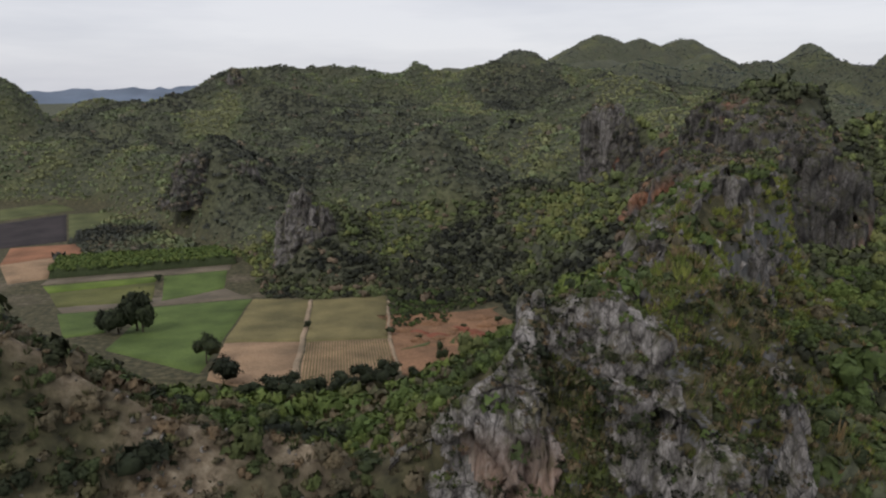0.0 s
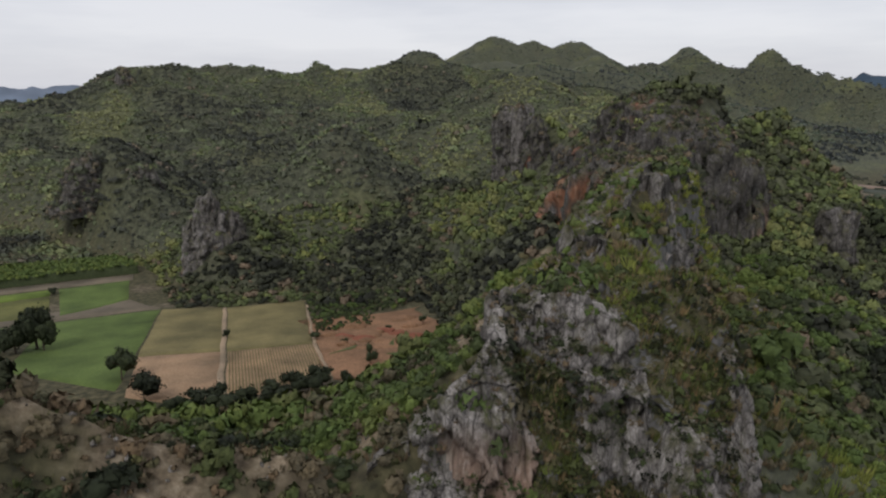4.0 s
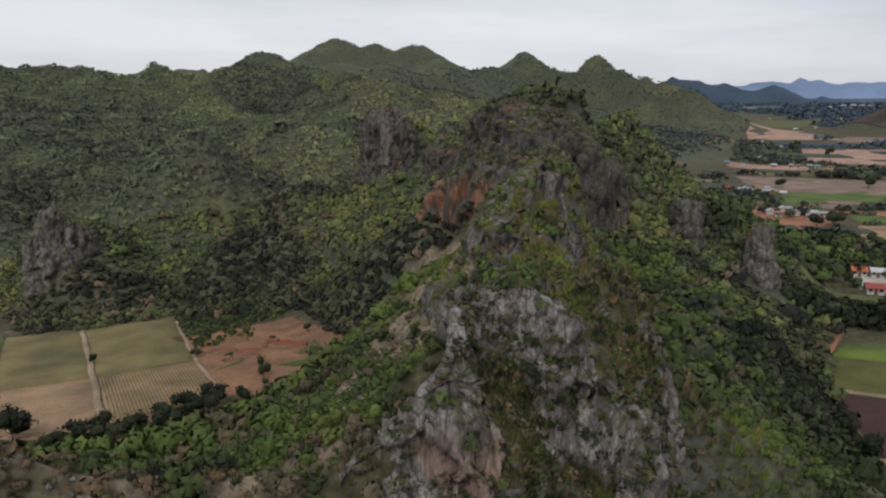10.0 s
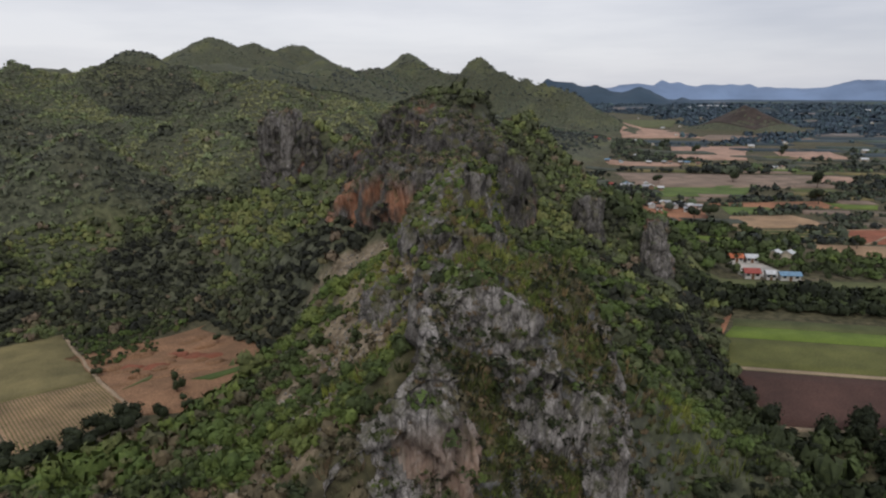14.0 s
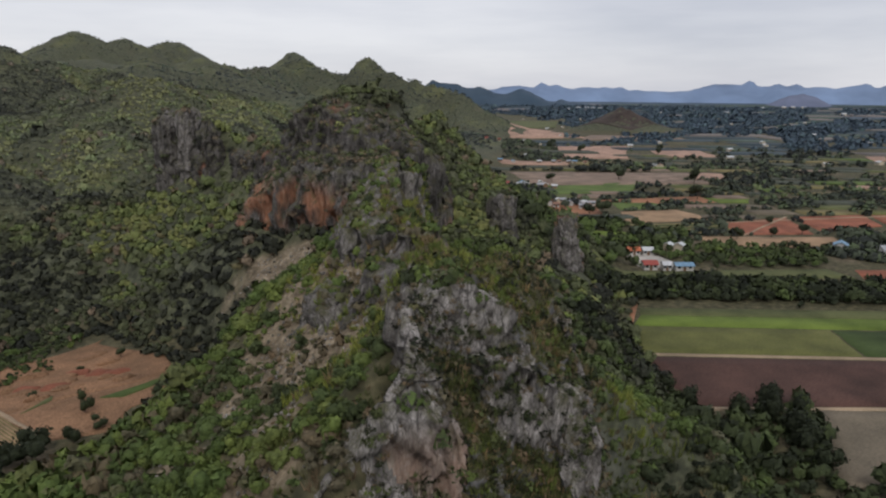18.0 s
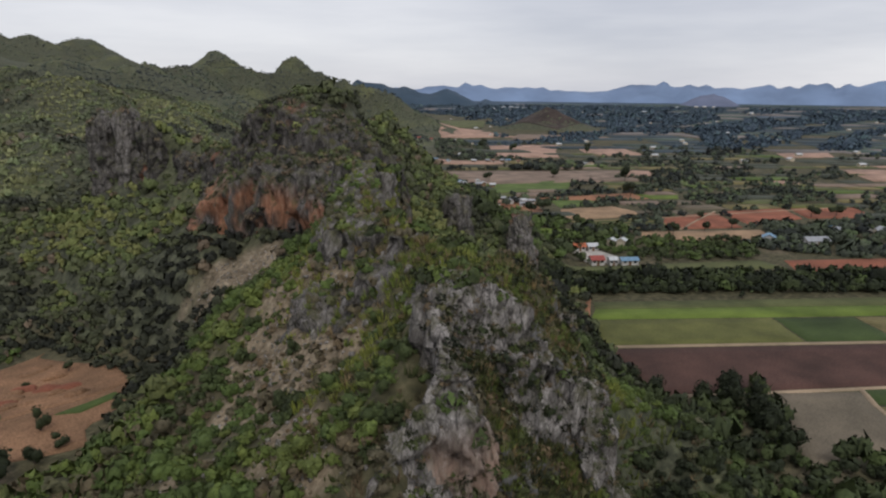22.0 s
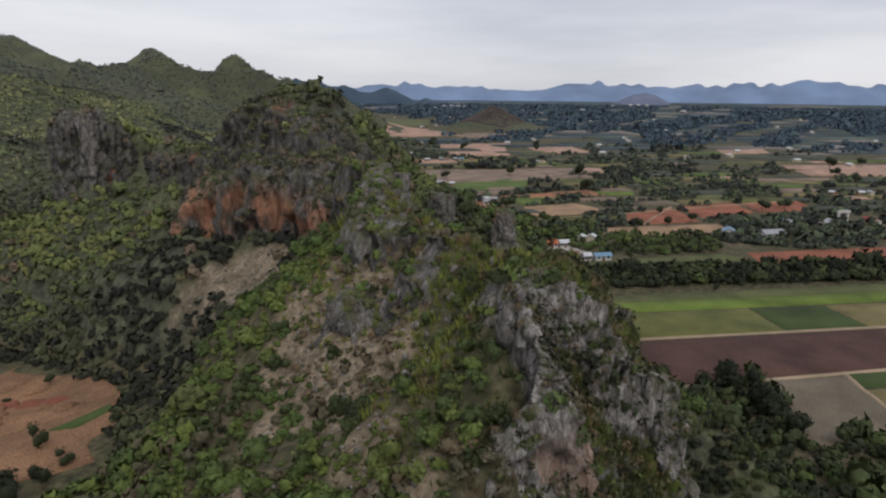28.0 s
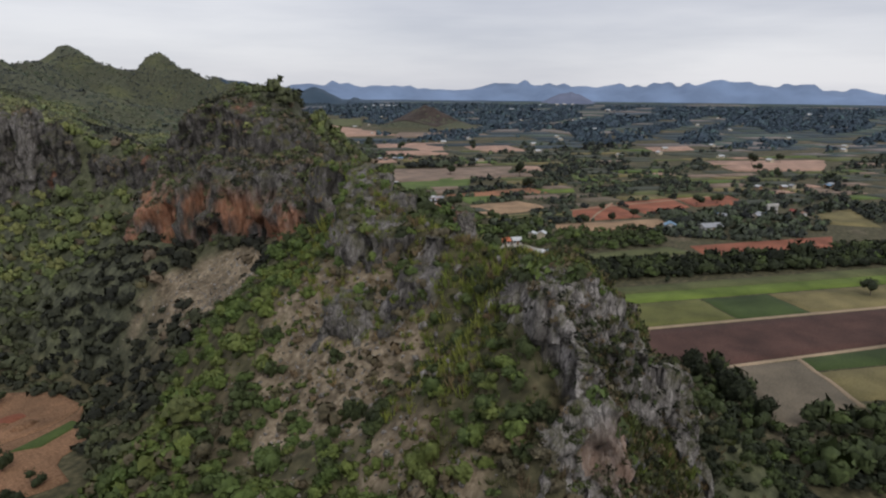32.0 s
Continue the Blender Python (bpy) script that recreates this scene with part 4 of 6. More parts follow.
def scatter(x0, x1, y0, y1, step, seed, keep):
    """Jittered spots on the ground where keep(x, y, z, steepness) is more than a random number."""
    rng = np.random.default_rng(seed)
    xs, ys = np.meshgrid(np.arange(x0, x1, step), np.arange(y0, y1, step))
    x = xs.ravel() + rng.uniform(-0.5, 0.5, xs.size) * step
    y = ys.ravel() + rng.uniform(-0.5, 0.5, xs.size) * step
    z = height(x, y)
    steep = np.hypot(height(x + 0.8, y) - z, height(x, y + 0.8) - z) / 0.8
    ok = keep(x, y, z, steep) > rng.random(x.size)
    return x[ok], y[ok], z[ok]


def on_crag(x, y, z):
    """Inside the foot of any crag."""
    inside = np.zeros(np.shape(x), bool)
    for cx, cy, rx, ry, turn, top in PLANS:
        u, w = (x - cx) * math.cos(turn) + (y - cy) * math.sin(turn), -(x - cx) * math.sin(turn) + (y - cy) * math.cos(turn)
        inside |= (u / (rx + 1.0)) ** 2 + (w / (ry + 1.0)) ** 2 + 1000 * (z > top - 2.5) < 1
    return inside


def hill_share(x, y, z):
    """Wooded hillside: off the plain, out of the folds that no view opens into."""
    fold = (y > 165) & (y < 300) & (x > 100 + np.maximum(0, (y - 180) * 0.55)) & (x < 90 + (y - 125) * 0.95)
    west = x > -66 - 0.78 * np.maximum(y, 0)
    rim = np.minimum(right_of(x, y, 84, 14, 104, 41), right_of(x, y, 104, 41, 140, 67))
    foot = (rim > -34) & (rim < -0.8) & (x > 45) & (y > -25) & (y < 85)
    pit, basin = pit_side(x, y), basin_side(x, y)
    foot |= (x < 30) & (y > 20) & (y < 260) & (((pit > -32) & (pit < 1)) | ((basin > -30) & (basin < 0) & (y > 120)))
    foot |= (x > -192 - (y - 250) * 0.3) & (x < -60) & (y > 236 + (x + 180) * 0.3) & (y < 420)
    return np.maximum(smooth(0.8, 3.0, z - base_height(x, y)), foot) * ~fold * west * ~on_rock(x, y, z) * ~on_crag(x, y, z)


# ---- fields ----
SOILS = {
    "tan": field_material("dry_tan_soil", (0.205, 0.136, 0.082), (0.315, 0.22, 0.142), gain=1.2),
    "stubble": field_material("greenish_stubble", (0.115, 0.102, 0.045), (0.185, 0.16, 0.077), gain=1.15),
    "red": field_material("red_laterite_soil", (0.23, 0.082, 0.05), (0.34, 0.135, 0.085)),
    "pink": field_material("pale_red_soil", (0.34, 0.215, 0.165), (0.48, 0.33, 0.26)),
    "fallow": field_material("greyish_pink_fallow", (0.2, 0.15, 0.118), (0.29, 0.222, 0.178)),
    "brown": field_material("dark_ploughed_soil", (0.066, 0.036, 0.03), (0.108, 0.06, 0.05)),
    "black": field_material("dark_wet_soil", (0.035, 0.03, 0.033), (0.06, 0.05, 0.052)),
    "green": field_material("green_crop", (0.06, 0.095, 0.026), (0.1, 0.14, 0.04), gain=1.15),
    "bright": field_material("bright_young_crop", (0.105, 0.16, 0.03), (0.155, 0.21, 0.045)),
    "dull": field_material("dull_pasture", (0.085, 0.102, 0.042), (0.14, 0.152, 0.066)),
    "olive": field_material("olive_crop", (0.1, 0.115, 0.035), (0.165, 0.165, 0.06)),
    "earth": field_material("red_earth_track", (0.24, 0.115, 0.066), (0.36, 0.185, 0.11)),
    "deep": field_material("deep_green_crop", (0.04, 0.068, 0.021), (0.066, 0.096, 0.031)),
    "path": field_material("pale_earth_track", (0.28, 0.21, 0.14), (0.4, 0.32, 0.23)),
    "grey": field_material("grey_fallow", (0.135, 0.115, 0.085), (0.2, 0.172, 0.13)),
    "dirt": field_material("dug_orange_earth", (0.13, 0.07, 0.038), (0.32, 0.192, 0.115), 0.3, gain=1.02),
    "heath": field_material("brown_heath", (0.045, 0.038, 0.036), (0.085, 0.066, 0.058)),
    "dusk": field_material("dark_scrub_land", (0.05, 0.062, 0.05), (0.095, 0.105, 0.08)),
    # far field tones with haze blue mixed into the base colour
    "hazy_dark": field_material("haze_tinted_dark_woods", (0.042, 0.062, 0.078), (0.07, 0.098, 0.116), 0.02),
    "hazy_green": field_material("haze_tinted_green_fields", (0.06, 0.092, 0.085), (0.1, 0.135, 0.12), 0.02),
    "hazy_tan": field_material("haze_tinted_tan_fields", (0.16, 0.15, 0.15), (0.26, 0.235, 0.225), 0.02),
    "concrete": field_material("pale_concrete_yard", (0.4, 0.38, 0.36), (0.55, 0.53, 0.5)),
}
QUADS = []


def tilled(x, y):
    """Inside any field."""
    inside = np.zeros(np.shape(x), bool)
    for q in QUADS:
        a = np.ones(np.shape(x), bool)
        for (ax, ay), (bx, by) in zip(q, q[1:] + q[:1]):
            a &= (bx - ax) * (y - ay) - (by - ay) * (x - ax) < 0
        inside |= a
    return inside


def field(soil, label, *corners, lift=0.14, name="field", step=4.0, wave=0.0):
    """A field between four corners, named clockwise, laid on the ground."""
    corners = [tuple(map(float, c)) for c in corners]
    turn = sum((bx - ax) * (by + ay) for (ax, ay), (bx, by) in zip(corners, corners[1:] + corners[:1]))
    if turn < 0:
        corners = corners[::-1]
    QUADS.append(corners)
    a, b, c, d = (np.array(p) for p in corners)
    nu = int(np.clip(np.linalg.norm(b - a) / step, 2, 40)) + 1
    nv = int(np.clip(np.linalg.norm(d - a) / step, 2, 40)) + 1
    eu, ev = 0.2 / np.linalg.norm(b - a), 0.2 / np.linalg.norm(d - a)
    nu, nv = nu + 2, nv + 2
    u, v = np.meshgrid(np.concatenate([[0], np.linspace(eu, 1 - eu, nu - 2), [1]]), np.concatenate([[0], np.linspace(ev, 1 - ev, nv - 2), [1]]))
    u, v = u[..., None], v[..., None]
    p = ((1 - u) * (1 - v) * a + u * (1 - v) * b + u * v * c + (1 - u) * v * d).reshape(-1, 2)
    edge = wave * fbm(p[:, 0] / 16, p[:, 1] / 16, 5.0, 2) + 0.3 * step / 4 * fbm(p[:, 0] / 7, p[:, 1] / 7, 1.0, 2)
    z = height(p[:, 0] + edge, p[:, 1] - edge) + lift
    rim = ((u == 0) | (u == 1) | (v == 0) | (v == 1)).ravel()
    z = np.where(rim, z - lift - 0.1, z)
    q = grid_faces(nu, nv)[:, ::-1]
    ob = new(name, raw_mesh(name, np.column_stack([p[:, 0] + edge, p[:, 1] - edge, z]), quads=q, mat=SOILS[soil], smooth_faces=True))
    return tagged(ob, label, "field", kind="structure")


# the basin west of the ridge
field("stubble", "tan field with thin green stubble", (-78.4, 174), (-58, 173.6), (-48, 113.2), (-68.7, 112))
field("tan", "bare tan field beside the track", (-68.6, 111.8), (-47.9, 113), (-42.4, 72), (-62, 80))
field("path", "pale straight farm track between fields", (-57.9, 172), (-56.4, 172), (-40.8, 73), (-42.6, 73), lift=0.2, name="track")
field("stubble", "field with green crop rows sprouting", (-56.3, 172), (-31, 177.5), (-25.2, 115.9), (-46.8, 112.2))
rows_field = field("tan", "tan field with straight crop rows", (-46.7, 112), (-24.9, 115.7), (-20.4, 86), (-40.7, 74))
field("path", "pale trodden strip between crop rows and pit", (-31, 177.4), (-30, 177.6), (-24, 115.8), (-25.2, 115.6), lift=0.24, name="track")
field("path", "pale trodden strip between crop rows and pit", (-25.2, 115.4), (-24, 115.6), (-19.4, 86.4), (-20.4, 86), lift=0.24, name="track")
dirt_a = field("dirt", "dug orange earth of a small borrow pit", (-27.5, 141), (6.5, 157), (12, 111), (-23.8, 107.6), step=2, wave=3.5)
dirt_b = field("dirt", "pale trodden earth of a borrow pit", (-23.8, 107.4), (12, 110.8), (-7, 79), (-20.2, 84), step=2, wave=3.5)
field("dull", "grass patch on the red earth", (-18.9, 105.5), (-13.2, 112), (-14, 108), (-21, 103.6), lift=0.3, name="grass_patch", step=1.0)
field("green", "long grass patch on the red earth", (-6.6, 101.2), (7, 104.2), (7, 100.6), (-2.5, 97.4), lift=0.3, name="grass_patch", step=1.0)
field("green", "lush green crop field", (-108.5, 160), (-78.8, 174), (-65, 84), (-97, 105))
field("green", "green crop field", (-135, 149.8), (-119.5, 155.5), (-106, 124), (-115, 117.8))
field("grey", "grey fallow strip between green fields", (-140.5, 159.4), (-93.9, 192.4), (-79, 176), (-133.6, 150.5), lift=0.1)
field("bright", "yellow green strip of young crop", (-167, 196.4), (-127.2, 210.2), (-125.1, 202), (-159.4, 187))
field("olive", "olive green strip of crop", (-158.9, 186.6), (-124.9, 201.6), (-112.6, 169.7), (-141.4, 160.8))
field("green", "green strip of crop", (-125.1, 210.6), (-102, 219.8), (-94.6, 192.6), (-110, 171))
field("grey", "grey fallow strip along the tall crop", (-170.5, 206), (-103, 229), (-101, 220.4), (-169, 198))
field("tan", "tan fallow field", (-205.3, 229.8), (-187.4, 245), (-171, 207), (-183, 200))
field("earth", "red brown ploughed field", (-221, 263), (-194, 272), (-178, 251), (-205.5, 230.4))
field("black", "dark wet ploughed field", (-285, 300), (-244, 356), (-201.8, 278.4), (-240, 252))
field("dull", "dull green far pasture", (-243, 356.4), (-212.5, 364.6), (-206.5, 311.2), (-201.4, 280))
field("dull", "dull green far pasture", (-297, 374), (-274.5, 399.6), (-246.6, 372), (-272, 334.7))
# the plain east of the ridge
field("dull", "dull green strip beside the tree belt", (133.4, 61.4), (258.6, -49.6), (252, -56), (128, 57.6))
field("bright", "bright green strip of young crop", (127.8, 57.3), (252, -56.3), (239, -57.7), (118.4, 53))
field("olive", "olive green crop field", (118.2, 52.7), (156.7, 17), (142.6, 3.3), (102.8, 40.2))
field("deep", "deep green crop field", (157, 16.6), (175, -0.2), (160.6, -14.1), (143, 3))
field("stubble", "brownish green stubble field", (175.4, -0.6), (239, -58.2), (222, -69), (161, -14.5))
field("path", "pale earth track between fields", (102.6, 39.8), (222, -69.2), (220.8, -70.4), (101.4, 38.6), lift=0.2, name="track")
field("earth", "reddish earth track round the fields' end", (112.5, 50.5), (130.5, 62.5), (136.8, 64.2), (117.8, 52.9), lift=0.22, name="track", step=2)
field("brown", "dark brown ploughed field", (101, 38.2), (220.4, -70.6), (182, -65), (85, 16))
field("path", "pale earth track between fields", (85, 15.7), (182, -65.3), (181, -66.5), (84, 14.5), lift=0.2, name="track")
field("grey", "greyish tan fallow field", (103, -0.8), (117.8, -14.6), (99, -28.5), (76, -16))
field("deep", "deep green strip of crop", (119, -14.4), (146, -38), (138, -44), (113, -19))
field("stubble", "brownish green stubble field", (112.4, -19.6), (138, -44.4), (122, -55), (100, -28))
field("path", "pale earth track between fields", (119, -13.8), (120.2, -14.6), (98, -30), (97, -28.6), lift=0.2, name="track")
field("dull", "grass strip between wood and village", (155, 98), (227, 45), (222, 33), (149, 88))
field("red", "red ploughed field behind the tree belt", (234, 38), (292, -11), (250, -15), (217, 27))
field("bright", "bright green crop beside the village", (216, 146), (228, 130), (217, 119), (199, 128))
field("tan", "pale tan field dotted with trees", (243, 107), (291, 67), (272, 51), (232, 92))
field("red", "red ploughed field", (282, 116), (324, 103), (291, 74.5), (262, 96))
field("red", "red ploughed field", (328, 102), (366, 81), (338, 62), (300, 75))
field("red", "red ploughed field", (368.5, 79), (400, 53), (372, 36), (341, 60))
field("path", "pale earth road along the red fields", (326, 104.5), (327.5, 103), (264, 93.5), (262, 94.5), lift=0.2, name="road")
field("path", "pale earth road along the red fields", (283, 118), (404, 55), (402, 53.5), (281.5, 116.8), lift=0.22, name="road")
for k in range(7):
    a0, a1 = k / 7, (k + 0.84) / 7
    field("deep" if k % 2 else "stubble", "narrow crop bed in a striped field", (243 - 3 * a0, 143 - 24 * a0), (285 - 18 * a0, 117 - 19 * a0),
          (285 - 18 * a1, 117 - 19 * a1), (243 - 3 * a1, 143 - 24 * a1), name="crop_bed")
field("tan", "orange tan field", (271, 167), (301, 152), (291, 120), (246, 145))
field("green", "deep green crop field", (292, 189), (313, 174), (303, 158), (276, 170))
field("earth", "orange red field", (290, 203), (357, 171), (343, 151), (306, 175), lift=0.12)
field("bright", "yellow green crop field", (353, 166), (375, 147), (356, 138), (344, 149))
field("earth", "orange red brown field", (265, 232), (288, 198), (247, 158), (226, 190))
field("green", "green crop field", (321, 260), (390, 235), (340, 208), (288, 234))
field("fallow", "greyish pink fallow field", (358, 337), (472, 243), (400, 209), (312, 268), step=15)
field("pink", "pale red strip", (477, 243), (486, 225), (453, 202), (434, 217), step=12)
field("pink", "pale red field", (596, 494), (666, 440), (529, 345), (483, 383), lift=0.3, step=20)
field("pink", "pale red field", (630, 385), (684, 358), (611, 291), (578, 337), lift=0.3, step=20)
field("pink", "pale red field", (776, 750), (838, 706), (745, 563), (640, 612), lift=0.3, step=25)
field("fallow", "greyish tan strip of fallow", (798, 604), (891, 520), (812, 441), (701, 538), lift=0.3, step=25)
field("dull", "dull green pasture at the hills' foot", (1045, 1013), (1137, 955), (919, 772), (785, 790), lift=0.4, step=30)
field("pink", "pale red field with lone trees", (619, 119), (712, 21), (601, 13), (549, 73), lift=0.3, step=20)
field("pink", "pale red strip", (756, 211), (811, 175), (747, 154), (705, 190), lift=0.3, step=20)
field("stubble", "olive stubble field", (349, 2), (385, -14), (330, -30), (325, -8), step=8)
field("path", "pale earth road along the hill's foot", (230, 240), (234, 240), (199, 180), (195, 180), lift=0.2, name="road")
field("concrete", "pale concrete yard between houses", (176, 91), (188, 106), (199, 101), (187, 74), lift=0.16, name="yard")
field("heath", "brown scrubby slopes of a lone hill on the plain", (899, 598), (899, 714), (1015, 714), (1015, 598), lift=0.3, name="brown_hill", step=4)
# the patchwork farther out, laid out along the same lines
U_DIR, V_DIR = np.array([0.77, -0.64]), np.array([0.64, 0.77])
patch_rng = np.random.default_rng(5)
kinds_far = ["grey", "pink", "dull", "dusk", "stubble", "fallow", "green", "dull", "fallow", "dusk", "stubble", "olive"]
v_at = 260.0
while v_at < 3300:
    deep = v_at * patch_rng.uniform(0.035, 0.085)
    u_at = -0.35 * v_at - 100
    while u_at < 1.0 * v_at + 500:
        wide = deep * patch_rng.uniform(0.8, 2.2)
        c0 = U_DIR * u_at + V_DIR * v_at
        cs = [c0, c0 + V_DIR * deep * 0.8, c0 + V_DIR * deep * 0.8 + U_DIR * wide * 0.9, c0 + U_DIR * wide * 0.9]
        mid = (cs[0] + cs[2]) / 2
        flat = float(height(mid[:1], mid[1:])[0]) < PLAIN + 0.6
        if patch_rng.random() < min(0.9, 0.45 + v_at / 2500) and flat and not tilled(np.array([mid[0]]), np.array([mid[1]]))[0]:
            soil = "dusk" if patch_rng.random() < min(0.55, v_at / 1600) else kinds_far[patch_rng.integers(len(kinds_far))]
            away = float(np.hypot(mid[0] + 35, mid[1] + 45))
            # beyond 800 m fields take soils with the haze painted in
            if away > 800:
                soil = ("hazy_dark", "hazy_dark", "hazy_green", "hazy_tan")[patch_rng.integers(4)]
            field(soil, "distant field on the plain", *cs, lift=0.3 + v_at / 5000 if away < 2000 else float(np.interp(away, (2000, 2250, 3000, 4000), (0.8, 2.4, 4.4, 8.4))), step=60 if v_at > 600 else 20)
        u_at += wide
    v_at += deep


def dry_slope(x, y):
    """Where the scrub is brown and low: the stony south slope and the cliff's east rim."""
    return np.exp(-((x + 38) / 28) ** 2 - ((y + 9) / 11) ** 2) + 0.75 * np.exp(-((x - 8) / 9) ** 2 - ((y - 32) / 15) ** 2) + 0.7 * np.exp(-((x - 20) / 8) ** 2 - ((y - 8) / 12) ** 2) + 0.6 * np.exp(-((x - 26) / 8) ** 2 - ((y + 1) / 6) ** 2)


def east_grass(x, y):
    """The grassy flank east of the near cliff."""
    return np.exp(-((x - 31 - 0.25 * y) / 13) ** 2 - ((y - 8) / 22) ** 2)


def near_keep(x, y, z, steep):
    return hill_share(x, y, z) * (1 - 0.88 * bare(x, y)) * (1 - smooth(5.0, 8.0, steep)) * ~tilled(x, y)


def woods(name, kinds, box, step, seed, size, mat, label, keep, shift=0.0, spread=0.3, dry=0.06, arid=1.0, sink=0.25, mix=0.1):
    x, y, z = scatter(*box, step, seed, keep)
    rng = np.random.default_rng(seed + 1)
    sizes = size * np.exp(rng.normal(0, spread, len(x)))
    fresh = np.exp(-((x + 13) ** 2 + (y - 14) ** 2) / 13 ** 2) + 0.9 * np.exp(-((x + 22) ** 2 + (y - 48) ** 2) / 20 ** 2) + 0.7 * np.exp(-((x - 40) ** 2 + (y - 18) ** 2) / 20 ** 2) + 0.6 * np.exp(-((x - 54) ** 2 + (y - 4) ** 2) / 24 ** 2) + 0.9 * np.exp(-((x - 68) ** 2 + (y - 117) ** 2) / 13 ** 2) + 0.9 * np.exp(-((x - 110) ** 2 + (y - 130) ** 2) / 19 ** 2)
    tones = np.clip(0.44 + 0.36 * fresh + 0.3 * fbm(x / 46, y / 30, 2.0, 3) + 0.55 * smooth(120, 200, y) * (smooth(-0.35, 0.45, fbm(x / 38 + 11, y / 60, 4.0, 3)) - 0.45) + 0.2 * fbm(x / 14, y / 9, 5.0, 2) + rng.normal(0, mix, len(x)) + shift, 0, 1)
    tones = tones - 0.2 * np.exp(-((x - 34) ** 2 + (y - 86) ** 2) / 22 ** 2)
    tones = tones - 0.22 * np.exp(-((x - 5) / 48) ** 2 - ((y - 135) / 48) ** 2)
    parched = arid * dry_slope(x, y)
    tones = tones - 0.22 * parched * (tones > 0.3)
    thicket = 0.1 * smooth(0.2, 0.6, fbm(x / 30 + 40, y / 22, 3.0, 3)) * (y > 90)
    brown = rng.random(len(x)) < (dry + 0.35 * parched) * (1 + fbm(x / 12, y / 12, 8.0, 2)) + thicket
    tones = np.where(brown, rng.uniform(0.86, 1.0, len(x)), np.minimum(tones, 0.8))
    return plant_many(name, kinds, np.stack([x, y, z - sink * sizes], 1), sizes, tones, mat, label, "trees")


def outside(inner):
    def keep(x, y, z, steep):
        inside = (x > inner[0]) & (x < inner[1]) & (y > inner[2]) & (y < inner[3])
        return near_keep(x, y, z, steep) * (~inside)
    return keep


def along_crest(x, y, z, steep):
    """The grassy strip on top of the main ridge and round the edge of scree."""
    near = crest(x, y, 0 * x, [(a, b, 1.0) for a, b, c in MAIN_RIDGE[4:]], (9, 22), (12, 28))
    return np.clip(near * 1.3, 0, 1) * hill_share(x, y, z) * smooth(3, 9, y)


def stony_foot(x, y, z, steep):
    """The stony slope south west of the cliff."""
    return 0.75 * hill_share(x, y, z) * np.exp(-((x + 34) / 22) ** 2 - ((y + 5) / 10) ** 2)


def on_scree(x, y, z, steep):
    return bare(x, y) * hill_share(x, y, z) * 0.9


NEAR_BOX, MID_BOX, FAR_BOX = (-75, 90, -22, 75), (-120, 175, -30, 250), (-480, 330, 80, 660)
woods("hillside_scrub", NEAR_CROWNS, NEAR_BOX, 1.95, 11, 1.32, LEAF, "dense green shrubs and small trees on the steep ridge slopes", lambda x, y, z, s: near_keep(x, y, z, s) * (1 - 0.8 * along_crest(x, y, z, s)) * np.clip(1 - 0.85 * dry_slope(x, y), 0, 1) * (1 - 0.6 * east_grass(x, y)), -0.04, 0.34, mix=0.15)
def on_steep(x, y, z, steep):
    return near_keep(x, y, z, steep) * smooth(1.0, 2.2, steep) * (1 - 0.5 * along_crest(x, y, z, steep)) * (1 - 0.6 * east_grass(x, y))


woods("steep_scrub", MID_CROWNS, (-45, 75, -20, 60), 1.12, 23, 1.0, LEAF, "green shrubs and grass clinging to the steep foot of the cliff", on_steep, 0.04, 0.4)
woods("slope_grass", TUSSOCKS, (12, 70, -14, 50), 0.8, 24, 0.75, GRASS, "soft yellow green grass on the slope beside the cliff", lambda x, y, z, s: 0.9 * east_grass(x, y) * hill_share(x, y, z), 0.06, 0.3, 0.35, 0.0)
woods("dry_scrub", MID_CROWNS, NEAR_BOX, 1.22, 21, 0.58, SCRUB, "olive and brown dry bushes among the rocks", lambda x, y, z, s: np.maximum(np.maximum(0.3 * along_crest(x, y, z, s), 0.75 * on_scree(x, y, z, s)), 0.8 * dry_slope(x, y) * hill_share(x, y, z)), -0.12, 0.4, 0.4)
woods("ridge_grass", TUSSOCKS, (-5, 60, -4, 75), 0.85, 22, 0.8, GRASS, "yellow green tufts of tall grass along the ridge", along_crest, 0.3, 0.3, 0.2, 0.0)
woods("hillside_woods", MID_CROWNS, MID_BOX, 2.55, 12, 1.75, SLOPE_LEAF, "mixed green woodland on the slopes under the cliffs", outside(NEAR_BOX), -0.1, 0.3, 0.03, mix=0.13)
def east_side(x, y, z, steep):
    """The steep wooded slopes east of the neck and round the summit."""
    return near_keep(x, y, z, 0.6 * steep) * np.maximum(smooth(3, 7, right_of(x, y, 24, 10, 76, 108)), (y > 98) & (x > 55)) * smooth(0.35, 1.0, steep + 0.5 * (y > 98))


woods("east_woods", MID_CROWNS, (30, 150, 6, 165), 2.0, 27, 1.55, SLOPE_LEAF, "dark closed woodland on the steep slopes east of the ridge", east_side, -0.24, 0.3, 0.03, mix=0.1)
woods("slope_bushes", MID_CROWNS, (-62, -8, -18, 10), 2.1, 28, 0.85, SCRUB, "dark olive bushes on the stony slope", stony_foot, -0.2, 0.4, 0.15, 0.3)
woods("undergrowth", TUSSOCKS, (-60, 40, -24, 14), 1.15, 26, 0.55, SCRUB, "low dry grass and weeds between the bushes", lambda x, y, z, s: 0.85 * hill_share(x, y, z) * (1 - 0.5 * bare(x, y)), -0.05, 0.3, 0.4, 0.5)
